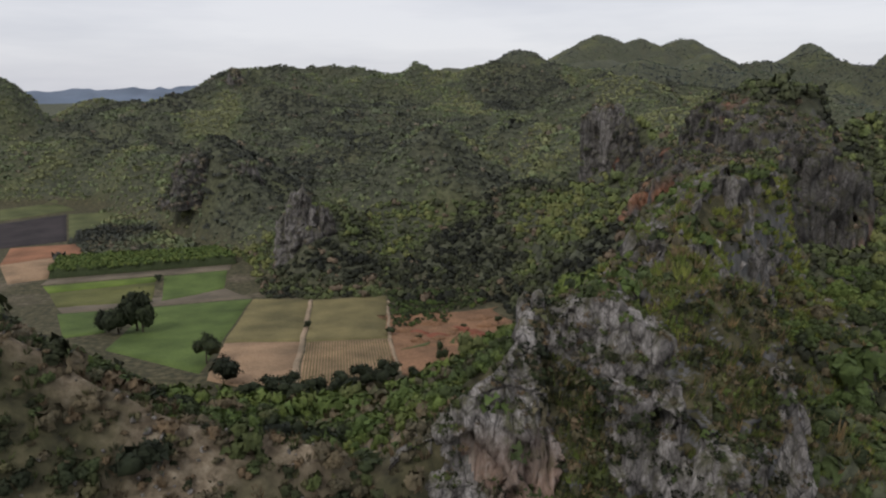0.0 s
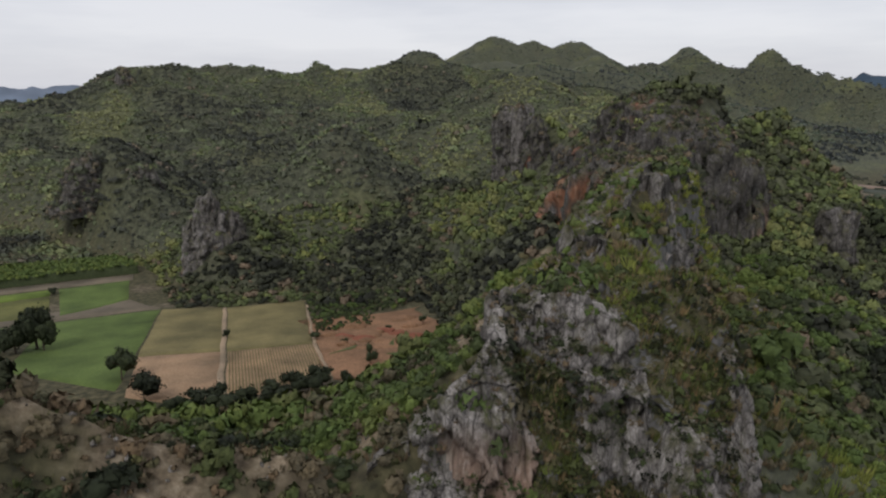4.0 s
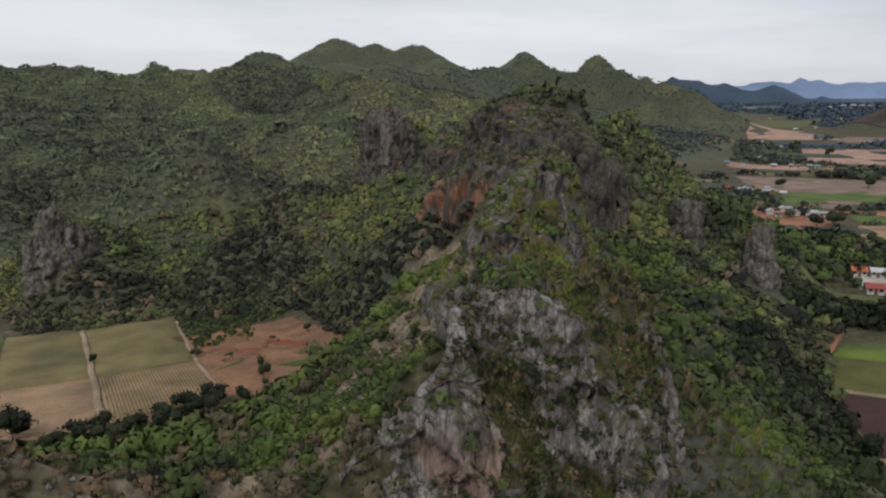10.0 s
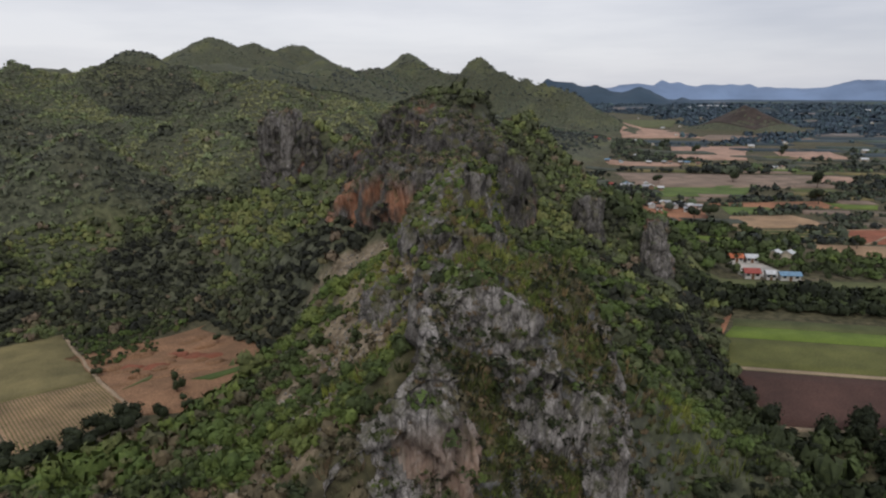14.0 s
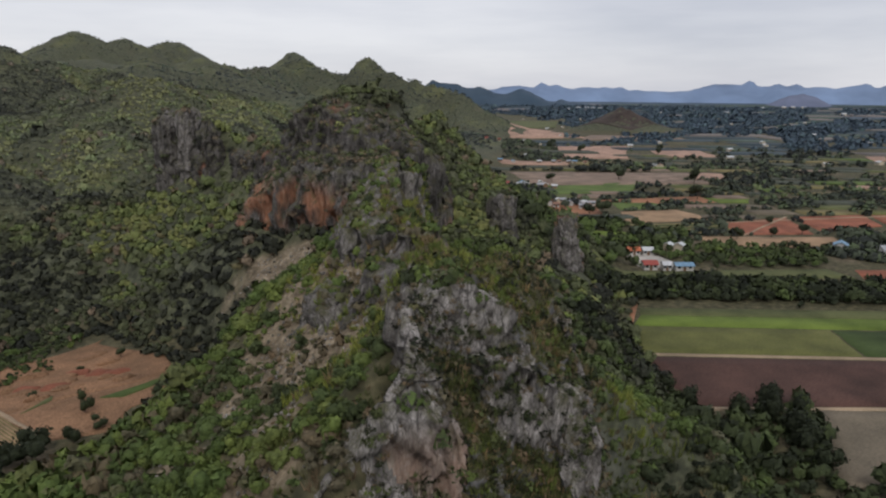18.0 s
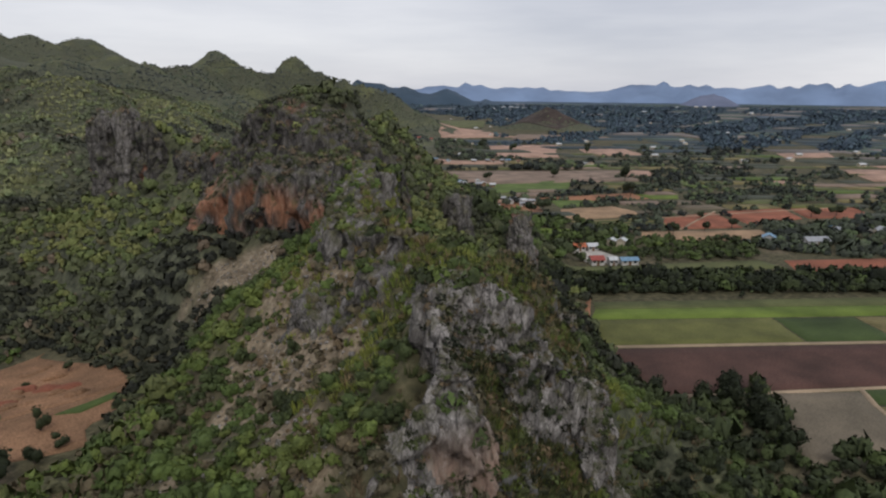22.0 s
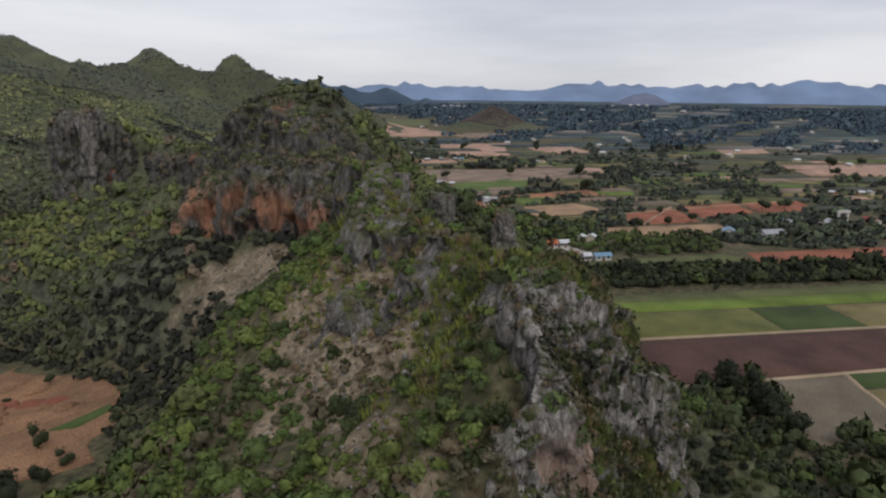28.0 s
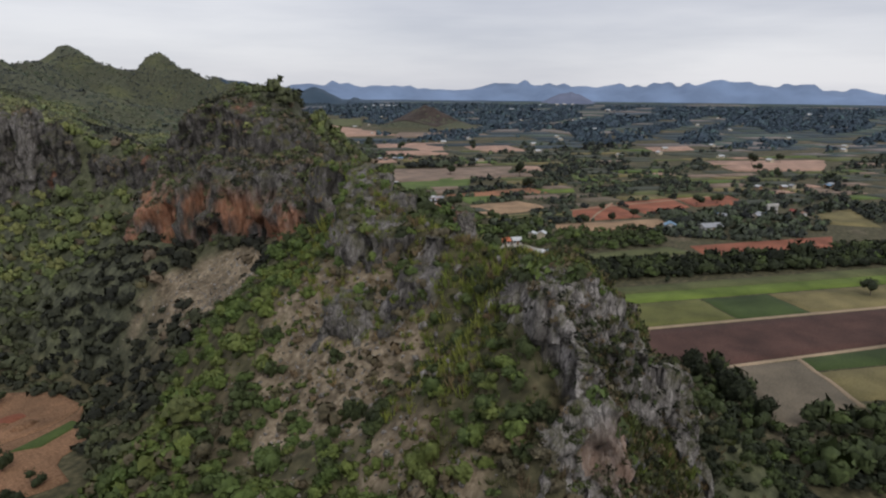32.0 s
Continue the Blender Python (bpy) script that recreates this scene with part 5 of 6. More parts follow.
woods("far_woods", FAR_CROWNS, FAR_BOX, 2.8, 13, 1.5, HILL_HAZE_LEAF, "unbroken green scrub forest over the rounded hills", outside(MID_BOX), 0.05, 0.35, 0.01, mix=0.06, sink=0.45)
woods("distant_woods", FAR_CROWNS, (100, 900, 660, 1180), 5.6, 14, 2.3, DISTANT_HAZE_LEAF, "scrub forest on the distant pointed hills",
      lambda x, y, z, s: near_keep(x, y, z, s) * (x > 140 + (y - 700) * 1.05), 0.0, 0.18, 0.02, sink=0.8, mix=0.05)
woods("distant_woods", FAR_CROWNS, (330, 760, 360, 660), 6.0, 16, 2.3, DISTANT_HAZE_LEAF, "scrub forest on the slopes above the plain", lambda x, y, z, s: near_keep(x, y, z, s) * smooth(5, 9, z - base_height(x, y)), 0.0, 0.18, 0.02, sink=0.4, mix=0.06)


woods("south_woods", MID_CROWNS, (-85, 45, -78, -22), 3.6, 25, 1.7, LEAF, "mixed shrubs on the lower south slope", near_keep)


woods("distant_woods", FAR_CROWNS, (-20, 210, 830, 960), 6.0, 17, 2.2, DISTANT_HAZE_LEAF, "scrub forest on a rounded hill behind the ridge", near_keep, 0.0, 0.18, 0.02, sink=0.6, mix=0.06)


def clothe(name, skins, every, size, seed, label, mat, cover, tone=0.42, kinds=None):
    """Bushes rooted on ledges and in clefts of the crags."""
    rng = np.random.default_rng(seed)
    spots = []
    for P, N, area in skins:
        patch = smooth(0.1, 0.5, fbm(P[:, 0] / 4, P[:, 1] / 4, P[:, 2] / 6, 3) + 0.1)
        hollow = np.exp(-((P[:, 0] - 3.4) / 2.6) ** 2 - ((P[:, 1] + 5.0) / 4.0) ** 2 - ((P[:, 2] - 50) / 5.0) ** 2)
        want = area / (every * every) * np.clip(smooth(0.3, 0.85, N[:, 2]) * 1.0 + cover * patch + 1.5 * hollow, 0, 1.6)
        ok = want > rng.random(len(P))
        spots.append(P[ok] - N[ok] * 0.25 * size)
    spots = np.concatenate(spots)
    sizes = np.minimum(size * np.exp(rng.normal(0, 0.35, len(spots))), 1.6 * size)
    spots[:, 2] -= 0.3 * sizes
    tones = np.clip(tone + 0.25 * fbm(spots[:, 0] / 8, spots[:, 1] / 8, 1.0, 2) + rng.normal(0, 0.15, len(spots)), 0, 0.8)
    tones = np.where(rng.random(len(spots)) < 0.3, rng.uniform(0.86, 1.0, len(spots)), tones)
    return plant_many(name, kinds or TUFTS, spots, sizes, tones, mat, label, "bushes")


clothe("cliff_scrub", SKINS["near"], 0.8, 0.4, 31, "dark and dry tufts growing on the ledges of the near cliff", SCRUB, 0.55, 0.26)
clothe("cliff_bushes", SKINS["near"], 2.2, 0.8, 32, "small green bushes in the clefts of the near cliff", LEAF, 0.5, 0.3)
clothe("flank_grass", SKINS["near_soil"], 0.5, 0.62, 43, "dry yellow brown grass on the steep flank", GRASS, 1.4, 0.45, TUSSOCKS)
clothe("flank_scrub", SKINS["near_soil"], 0.95, 0.62, 44, "olive and brown bushes on the steep flank and in the gully", SCRUB, 1.4, 0.34)
clothe("outcrop_scrub", SKINS["neck"], 1.2, 0.6, 37, "olive grass over the ridge's outcrops", GRASS, 0.7, 0.55, TUSSOCKS)
clothe("outcrop_bushes", SKINS["neck"], 2.2, 1.05, 38, "green bushes over the ridge's outcrops", LEAF, 0.5, 0.48, MID_CROWNS)
clothe("cliff_bushes", SKINS["high"], 1.3, 0.8, 33, "bushes on the ledges and rims of the summit cliffs", SLOPE_LEAF, 0.16, 0.36)
clothe("cliff_bushes", SKINS["north"], 2.2, 1.0, 45, "few bushes on the ledges of the north wall", SLOPE_LEAF, 0.06, 0.3)
clothe("cliff_bushes", SKINS["lone"], 3.0, 1.2, 34, "bushes on the lone rocks in the woods", HILL_HAZE_LEAF, 0.03)
clothe("cliff_bushes", SKINS["outcrop"], 2.0, 1.8, 36, "brownish bushes over the wooded outcrops", HILL_HAZE_LEAF, 0.6, 0.3)


def rubble(name, box, step, seed, size, keep, label):
    """Loose angular stones on the slopes."""
    x, y, z = scatter(*box, step, seed, keep)
    rng = np.random.default_rng(seed)
    kinds = []
    for i in range(5):
        v, t = lump(1, 0.7, 40 + i * 3.3)
        kinds.append((v * np.array([1.0, 0.8, 0.9]), t, np.zeros((0, 4), int)))
    sizes = np.minimum(size * np.exp(rng.normal(0, 0.5, len(x))), 1.7 * size)
    return tagged(plant_many(name, kinds, np.stack([x, y, z + 0.1 * sizes], 1), sizes, 0 * x, ROCK, label, "stones"), kind="stuff")


rubble("scree_stones", (-60, 60, -20, 120), 0.95, 41, 0.2, on_scree, "pale broken limestone stones on the bare slopes")
rubble("ridge_boulders", (-20, 60, -8, 75), 2.2, 42, 0.55, lambda x, y, z, s: 0.55 * along_crest(x, y, z, s), "grey limestone boulders between the bushes of the ridge")
woods("distant_woods", FAR_CROWNS, (200, 900, 1560, 1960), 10, 15, 2.4, DISTANT_HAZE_LEAF, "scrub forest on the highest far hill", near_keep, 0.0, 0.18, sink=0.7)


# ---- crop rows of the near field ----
def crop_row(p, q, wide, high):
    """A low furrow ridge with an uneven crown from p to q."""
    n = 26
    t = np.linspace(0, 1, n)
    x, y = p[0] + (q[0] - p[0]) * t, p[1] + (q[1] - p[1]) * t
    d = np.array([q[1] - p[1], p[0] - q[0]])
    d = d / np.linalg.norm(d) * wide / 2
    z = height(x, y) + 0.1
    top = z + high * (0.8 + 0.5 * vnoise(x * 1.3, y * 1.3, 2.0))
    V = np.concatenate([np.column_stack([x - d[0], y - d[1], z]), np.column_stack([x, y, top]), np.column_stack([x + d[0], y + d[1], z])])
    return raw_mesh("crop_row", V, quads=grid_faces(n, 3), mat=SOILS["stubble"])


for k in range(30):
    s_ = (k + 0.5) / 30
    row = new("crop_row", crop_row((-46.4 + 21.2 * s_, 111.6 + 3.6 * s_), (-40.4 + 19.6 * s_, 75 + 11 * s_), 0.34, 0.36))
    row.parent = rows_field


# ---- trees that stand alone ----
def limb(bm, a, b, ra, rb, sides=6):
    a, b = Vector(a), Vector(b)
    way = (b - a).normalized()
    side = way.orthogonal().normalized()
    other = way.cross(side)
    rings = []
    for c, r in ((a, ra), (b, rb)):
        rings.append([bm.verts.new(c + (side * math.cos(2 * math.pi * i / sides) + other * math.sin(2 * math.pi * i / sides)) * r) for i in range(sides)])
    for i in range(sides):
        bm.faces.new((rings[0][i], rings[0][(i + 1) % sides], rings[1][(i + 1) % sides], rings[1][i]))


CROWN_CACHE = {}


def tree(x, y, tall, wide, seed, tone, label, group="", mat=None, lobes=6, leaves=420, low=0.3):
    """A tree: tapered trunk with limbs, a crown of loose leaf sprays."""
    root = new("tree")
    root.location = (x, y, at_ground(x, y) - 0.05)
    rng = random.Random(seed)
    bm = bmesh.new()
    limb(bm, (0, 0, -0.2), (0.05 * tall * rng.uniform(-0.3, 0.3), 0, tall * 0.45), tall * 0.032, tall * 0.02)
    for i in range(5):
        a = rng.random() * 6.283
        z0 = tall * rng.uniform(low, 0.48)
        limb(bm, (0, 0, z0), (math.cos(a) * wide * 0.3, math.sin(a) * wide * 0.3, z0 + tall * 0.25), tall * 0.014, tall * 0.006, 5)
    part("trunk", bm, BARK, root)
    key = (seed % 4, lobes, leaves)
    if key not in CROWN_CACHE:
        CROWN_CACHE[key] = crown(700 + seed % 4, lobes, leaves, 0.19, flat=1.0, core=2, spread=0.62)
    v, t, q = CROWN_CACHE[key]
    turn = rng.random() * 6.283
    c, s = math.cos(turn), math.sin(turn)
    w = np.column_stack([(c * v[:, 0] - s * v[:, 1]) * wide / 2, (s * v[:, 0] + c * v[:, 1]) * wide / 2, tall * low + (v[:, 2] + 0.1) * tall * (1 - low) / 1.5])
    leaf = new("crown", raw_mesh("crown", w, t, q, mat or LEAF, np.full(len(w), tone)))
    leaf.parent = root
    return tagged(root, label, "tree", group)


for i, (x, y, tall, wide) in enumerate(((-105.5, 124.5, 7, 6), (-98, 126, 13, 8.5), (-102, 123, 9, 8), (-95.5, 124, 8, 7))):
    tree(x, y, tall, wide, 10 + i, 0.08 + 0.05 * i, "dark leafy tree in a clump between green fields", "tree clump in the west fields", low=0.06)
tree(-66.3, 92.5, 7.5, 7.0, 20, 0.25, "round green tree at a field corner")
tree(-57, 76.5, 6.0, 8.0, 21, 0.05, "broad dark tree beside the tan field", low=0.1)
tree(-49.3, 127.7, 2.6, 2.6, 22, 0.1, "small round dark bush on the farm track", lobes=4, leaves=120, low=0.15)
for x, y, tall, wide in ((-10.6, 94.3, 4.6, 3.6), (-11, 82.6, 2.6, 3.4), (-24.6, 120.5, 3.0, 4.0), (-16.7, 114.7, 2.0, 2.2), (3.5, 91.5, 3.0, 4.0), (6, 131, 3.0, 3.6), (-4, 128, 1.6, 2.4)):
    tree(x, y, tall, wide, int(40 + x), 0.24, "small tree on the red earth", lobes=4, leaves=140, low=0.15)
tree(-124.5, 203.5, 3.0, 4.0, 26, 0.15, "round bush between green strips", lobes=4, leaves=120, low=0.1)
for i, (x, y, tall, wide) in enumerate(((-46, 72, 4.5, 6), (-42, 73.5, 4.5, 5), (-36.4, 72.5, 4.5, 6), (-32, 75, 4, 5), (-27.6, 78, 4.5, 5.5), (-21.6, 80, 4.6, 6), (-16, 79, 3.6, 4), (-40, 69, 4.6, 7), (-30, 71, 4.6, 7), (-24, 75, 4.5, 6), (-50, 71, 4, 6))):
    tree(x, y, tall, wide, 30 + i, 0.1 + 0.03 * (i % 4), "dark green tree along the lower field edge", "trees along the field edge", lobes=5, leaves=260, low=0.08)
for i, (x, y, tall, wide) in enumerate(((95, 5, 6.0, 5.5), (91, 2, 5.5, 5.5), (87, 8, 5, 5), (97, 0.5, 4.6, 4.6), (84, -7, 5.5, 5.5), (79, -13, 5.5, 5.5), (88, -4, 6, 5.5), (84, 15, 4.5, 5), (86, 23, 4, 5), (77, 4, 5, 5.5))):
    tree(x, y, tall, wide, 50 + i, 0.06 + 0.05 * (i % 3), "tall dark tree at the foot of the east slope", "dark trees by the ploughed field", lobes=6, leaves=620, low=0.06)
spots = ((609, 72, 12, 12), (560, 60, 8, 9), (660, 55, 9, 9), (520, 40, 8, 8), (252, 92, 6, 6), (268, 84, 6, 5), (285, 78, 6, 6), (300, 100, 4, 5), (345, 60, 7, 9), (360, 52, 7, 9), (246, 168, 8, 8), (262, 172, 6, 6),
         (338, 274, 7, 9), (390, 254, 9, 12), (258, 169, 8, 11), (409, 204, 12, 9), (346, 165, 10, 11), (560, 470, 10, 9), (600, 500, 9, 9), (540, 410, 10, 10), (590, 350, 9, 9), (640, 380, 9, 8), (192, -28, 6, 7), (215, -45, 6, 8), (225, 5, 5, 6), (170, 30, 3, 3))
for i, (x, y, tall, wide) in enumerate(spots):
    tree(x, y, tall, wide, 90 + i, 0.1 + 0.03 * (i % 5), "lone dark tree on the farmed plain", "lone trees on the plain", lobes=4, leaves=150, low=0.2)


# ---- woods and belts on the plain ----
def within(x, y, *corners):
    a = np.ones(np.shape(x), bool)
    for (ax, ay), (bx, by) in zip(corners, corners[1:] + corners[:1]):
        a &= (bx - ax) * (y - ay) - (by - ay) * (x - ax) < 0
    return a


def plain_wood(name, label, corners, step, size, seed, shift, kinds=None, share=1.0, mat=None, every_where=False):
    xs, ys = [c[0] for c in corners], [c[1] for c in corners]
    x, y, z = scatter(min(xs), max(xs), min(ys), max(ys), step, seed, lambda x, y, z, s: within(x, y, *corners) * share * (every_where | ~tilled(x, y)) * ~on_crag(x, y, z))
    rng = np.random.default_rng(seed)
    sizes = size * np.exp(rng.normal(0, 0.28, len(x)))
    tones = np.clip(0.3 + shift + rng.normal(0, 0.14, len(x)), 0, 1)
    return plant_many(name, kinds or MID_CROWNS, np.column_stack([x, y, z + 0.1 * sizes]), sizes, tones, mat or LEAF, label, "trees")


plain_wood("tree_belt", "dense dark belt of trees behind the green fields", [(129, 78), (150, 88), (282, -30), (261, -50)], 2.3, 2.2, 61, -0.12)
plain_wood("village_woods", "mixed trees round the village houses", [(190, 160), (240, 150), (246, 118), (214, 90), (196, 78), (160, 94), (170, 120)], 3.4, 2.6, 62, 0.1, share=0.6)
plain_wood("plain_woods", "low mixed wood on the plain", [(212, 92), (226, 98), (266, 60), (228, 46), (192, 76)], 3.4, 2.0, 63, 0.1, share=0.7)
plain_wood("foot_woods", "mixed trees at the foot of the hill", [(128, 110), (160, 140), (196, 160), (170, 110), (150, 88), (132, 82), (118, 70)], 3.2, 2.6, 64, 0.05)
for k, corners in enumerate(([(50, 2), (84, 13.5), (102, -1.5), (75, -16)], [(50, 2), (75, -16), (98, -30), (66, -50)], [(98, -30.5), (121, -56), (112, -76), (66, -50)])):
    plain_wood("foot_woods", "dense green trees at the foot of the east slope", corners, 2.7, 1.9, 65 + 20 * k, 0.0)
plain_wood("foot_shrubs", "bright green shrubs along the foot of the west slope", [(-64, 78), (-44, 73), (-20, 81), (-6, 78), (5, 62), (-6, 42), (-30, 34), (-62, 48)], 2.5, 1.75, 73, 0.44)
plain_wood("hedge", "dark dense hedge of trees along the field edge", [(-53, 76), (-38, 74.5), (-18, 84), (-16, 79), (-38, 69), (-54, 71)], 1.9, 1.7, 74, -0.12)
plain_wood("field_trees", "row of dark trees between distant fields", [(275, 236), (285, 246), (345, 224), (395, 216), (390, 206), (340, 214)], 4.0, 2.8, 66, -0.15, mat=PLAIN_LEAF)
plain_wood("field_trees", "thick clump of dark trees beside the fallow field", [(424, 316), (480, 284), (452, 264), (399, 298)], 5.0, 3.2, 166, -0.05, mat=PLAIN_LEAF)
plain_wood("field_trees", "dark hedge along the fallow field", [(372, 352), (428, 318), (410, 304), (362, 339)], 4.5, 2.3, 167, -0.15, mat=PLAIN_LEAF)
plain_wood("field_trees", "scrub and small trees among the distant fields", [(560, 545), (599, 494), (446, 362), (405, 390)], 7.5, 3.0, 168, 0.0, share=0.7, mat=PLAIN_LEAF)
plain_wood("field_trees", "low scrub beside the red fields", [(312, 152), (340, 140), (303, 119), (294, 125)], 3.2, 1.2, 169, 0.1, mat=PLAIN_LEAF)
plain_wood("field_trees", "trees round a farmyard", [(255, 215), (278, 208), (282, 186), (256, 184)], 5.0, 2.0, 170, -0.05, share=0.5, mat=PLAIN_LEAF, every_where=True)
plain_wood("field_trees", "trees round a farmyard", [(300, 296), (326, 286), (300, 244), (284, 256)], 5.0, 2.0, 171, -0.05, share=0.5, mat=PLAIN_LEAF, every_where=True)
plain_wood("field_trees", "trees round the houses behind the red fields", [(262, 66), (300, 60), (330, 40), (322, 10), (280, 20), (256, 48)], 4.6, 2.8, 67, 0.05, share=0.4, mat=PLAIN_LEAF)
plain_wood("field_trees", "scrubby wood between distant fields", [(345, 160), (400, 190), (470, 120), (430, 60), (395, 60), (360, 100)], 5.0, 2.0, 68, 0.15, share=0.25, mat=PLAIN_LEAF)


def cane_block(a, b, c, d, high):
    """A dense block of tall cane: an uneven top and a straight cut edge, with tops standing out."""
    a, b, c, d = (np.array(p, float) for p in (a, b, c, d))
    nu, nv = 90, 34
    u, v_ = np.meshgrid(np.linspace(0, 1, nu), np.linspace(0, 1, nv))
    uu, vv = u.ravel()[:, None], v_.ravel()[:, None]
    p = (1 - uu) * (1 - vv) * a + uu * (1 - vv) * b + uu * vv * c + (1 - uu) * vv * d
    rim = ((uu == 0) | (uu == 1) | (vv == 0) | (vv == 1)).ravel()
    ground_z = height(p[:, 0], p[:, 1])
    z = ground_z + high * (0.86 + 0.14 * fbm(p[:, 0] / 2.2, p[:, 1] / 2.2, 3.0, 3))
    verts = np.column_stack([p[:, 0], p[:, 1], np.where(rim, ground_z - 0.2, z)])
    # low leaf tone paints the cut edge as if it lay in shade
    ob = new("tall_crop", raw_mesh("tall_crop", verts, quads=grid_faces(nu, nv)[:, ::-1], mat=LEAF, tone=np.full(len(p), 0.3)))
    tagged(ob, "tall dense cane crop, its cut edge toned dark as shade", "crop", kind="structure")
    rng = np.random.default_rng(69)
    at = rng.choice(len(p), 2000)
    spots = np.column_stack([p[at, 0] + rng.uniform(-0.5, 0.5, 2000), p[at, 1] + rng.uniform(-0.5, 0.5, 2000), z[at] - 0.5])
    # tops toned lighter, so the cane looks lit from above
    plant_many("cane_tops", SPECKS, spots[~rim[at]], np.full((~rim[at]).sum(), 0.9), rng.uniform(0.56, 0.8, (~rim[at]).sum()), LEAF, "leafy green tops of the tall cane", "crop")


cane_block((-180, 232), (-114, 250), (-101, 231), (-171, 207.6), 4.2)


def far_plain_trees():
    """Scattered trees, hedges and copses out to the edge of the plain."""
    rng = np.random.default_rng(71)
    n = 90000
    d = 300 * (10.5 ** rng.random(n))
    a = np.radians(rng.uniform(30, 125, n))
    x, y = -35 + d * np.sin(a), -45 + d * np.cos(a)
    flat = height(x, y) < PLAIN + 1.0
    u, v = x * U_DIR[0] + y * U_DIR[1], x * V_DIR[0] + y * V_DIR[1]
    grain = fbm(u / (d * 0.05 + 10), v / (d * 0.02 + 4), 2.0, 3)
    ok = flat & (~tilled(x, y) | (d > 900)) & (grain > 0.05 - 0.4 * smooth(700, 2300, d))
    x, y, d = x[ok], y[ok], d[ok]
    take = rng.random(len(x)) < 23000 / max(1, len(x))
    x, y, d = x[take], y[take], d[take]
    sizes = np.clip(d * 0.0025, 1.5, 5.0) * np.exp(rng.normal(0, 0.3, len(x)))
    low = np.minimum(sizes, 4.5)
    tones = np.clip(0.26 + 0.12 * fbm(u[ok][take] / 60, v[ok][take] / 25, 7.0, 2) + rng.normal(0, 0.14, len(x)), 0, 1)
    spots = np.column_stack([x, y, PLAIN + np.interp(d, (2150, 3000, 4000), (0, 3.5, 7.5)) - (sizes - low) * 0.8])
    # from 850 m on the leaf colour itself carries the haze
    for name, part_of, mat, label in (("far_plain_trees", d < 850, PLAIN_LEAF, "scattered trees and copses over the wide farmed plain"), ("hazy_plain_trees", d >= 850, HAZE_LEAF, "distant trees and copses painted haze blue towards the edge of the plain")):
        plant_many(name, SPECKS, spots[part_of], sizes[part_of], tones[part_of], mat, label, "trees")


far_plain_trees()


# ---- village ----
def plain_material(name, colour, rough=0.7, metal=0.0, vary=0.25):
    m, n, l, b = material(name, rough)
    f = noise_at(n, l, 1.2, 5)
    lo, hi = (tuple(c * (1 - vary) for c in colour), tuple(min(1, c * (1 + vary)) for c in colour))
    l.new(ramp(n, l, f, (0.3, lo), (0.7, hi)), b.inputs["Base Color"])
    b.inputs["Metallic"].default_value = metal
    return m


ROOFS = {k: plain_material(k + "_roof", c, 0.55) for k, c in (("orange", (0.5, 0.15, 0.07)), ("red", (0.3, 0.07, 0.055)), ("white", (0.5, 0.51, 0.52)), ("blue", (0.16, 0.27, 0.38)), ("grey", (0.3, 0.31, 0.33)), ("brown", (0.25, 0.14, 0.1)))}
WALLS = {k: plain_material(k + "_wall", c, 0.85) for k, c in (("white", (0.52, 0.5, 0.47)), ("cream", (0.55, 0.48, 0.36)), ("wood", (0.25, 0.16, 0.1)))}
PANE = plain_material("dark_window_glass", (0.03, 0.035, 0.04), 0.1)
DOOR = plain_material("brown_door", (0.16, 0.09, 0.05), 0.6)


def box(bm, x0, x1, y0, y1, z0, z1):
    v = [bm.verts.new((x, y, z)) for z in (z0, z1) for x, y in ((x0, y0), (x1, y0), (x1, y1), (x0, y1))]
    for f in ((3, 2, 1, 0), (4, 5, 6, 7), (0, 1, 5, 4), (1, 2, 6, 5), (2, 3, 7, 6), (3, 0, 4, 7)):
        bm.faces.new([v[i] for i in f])


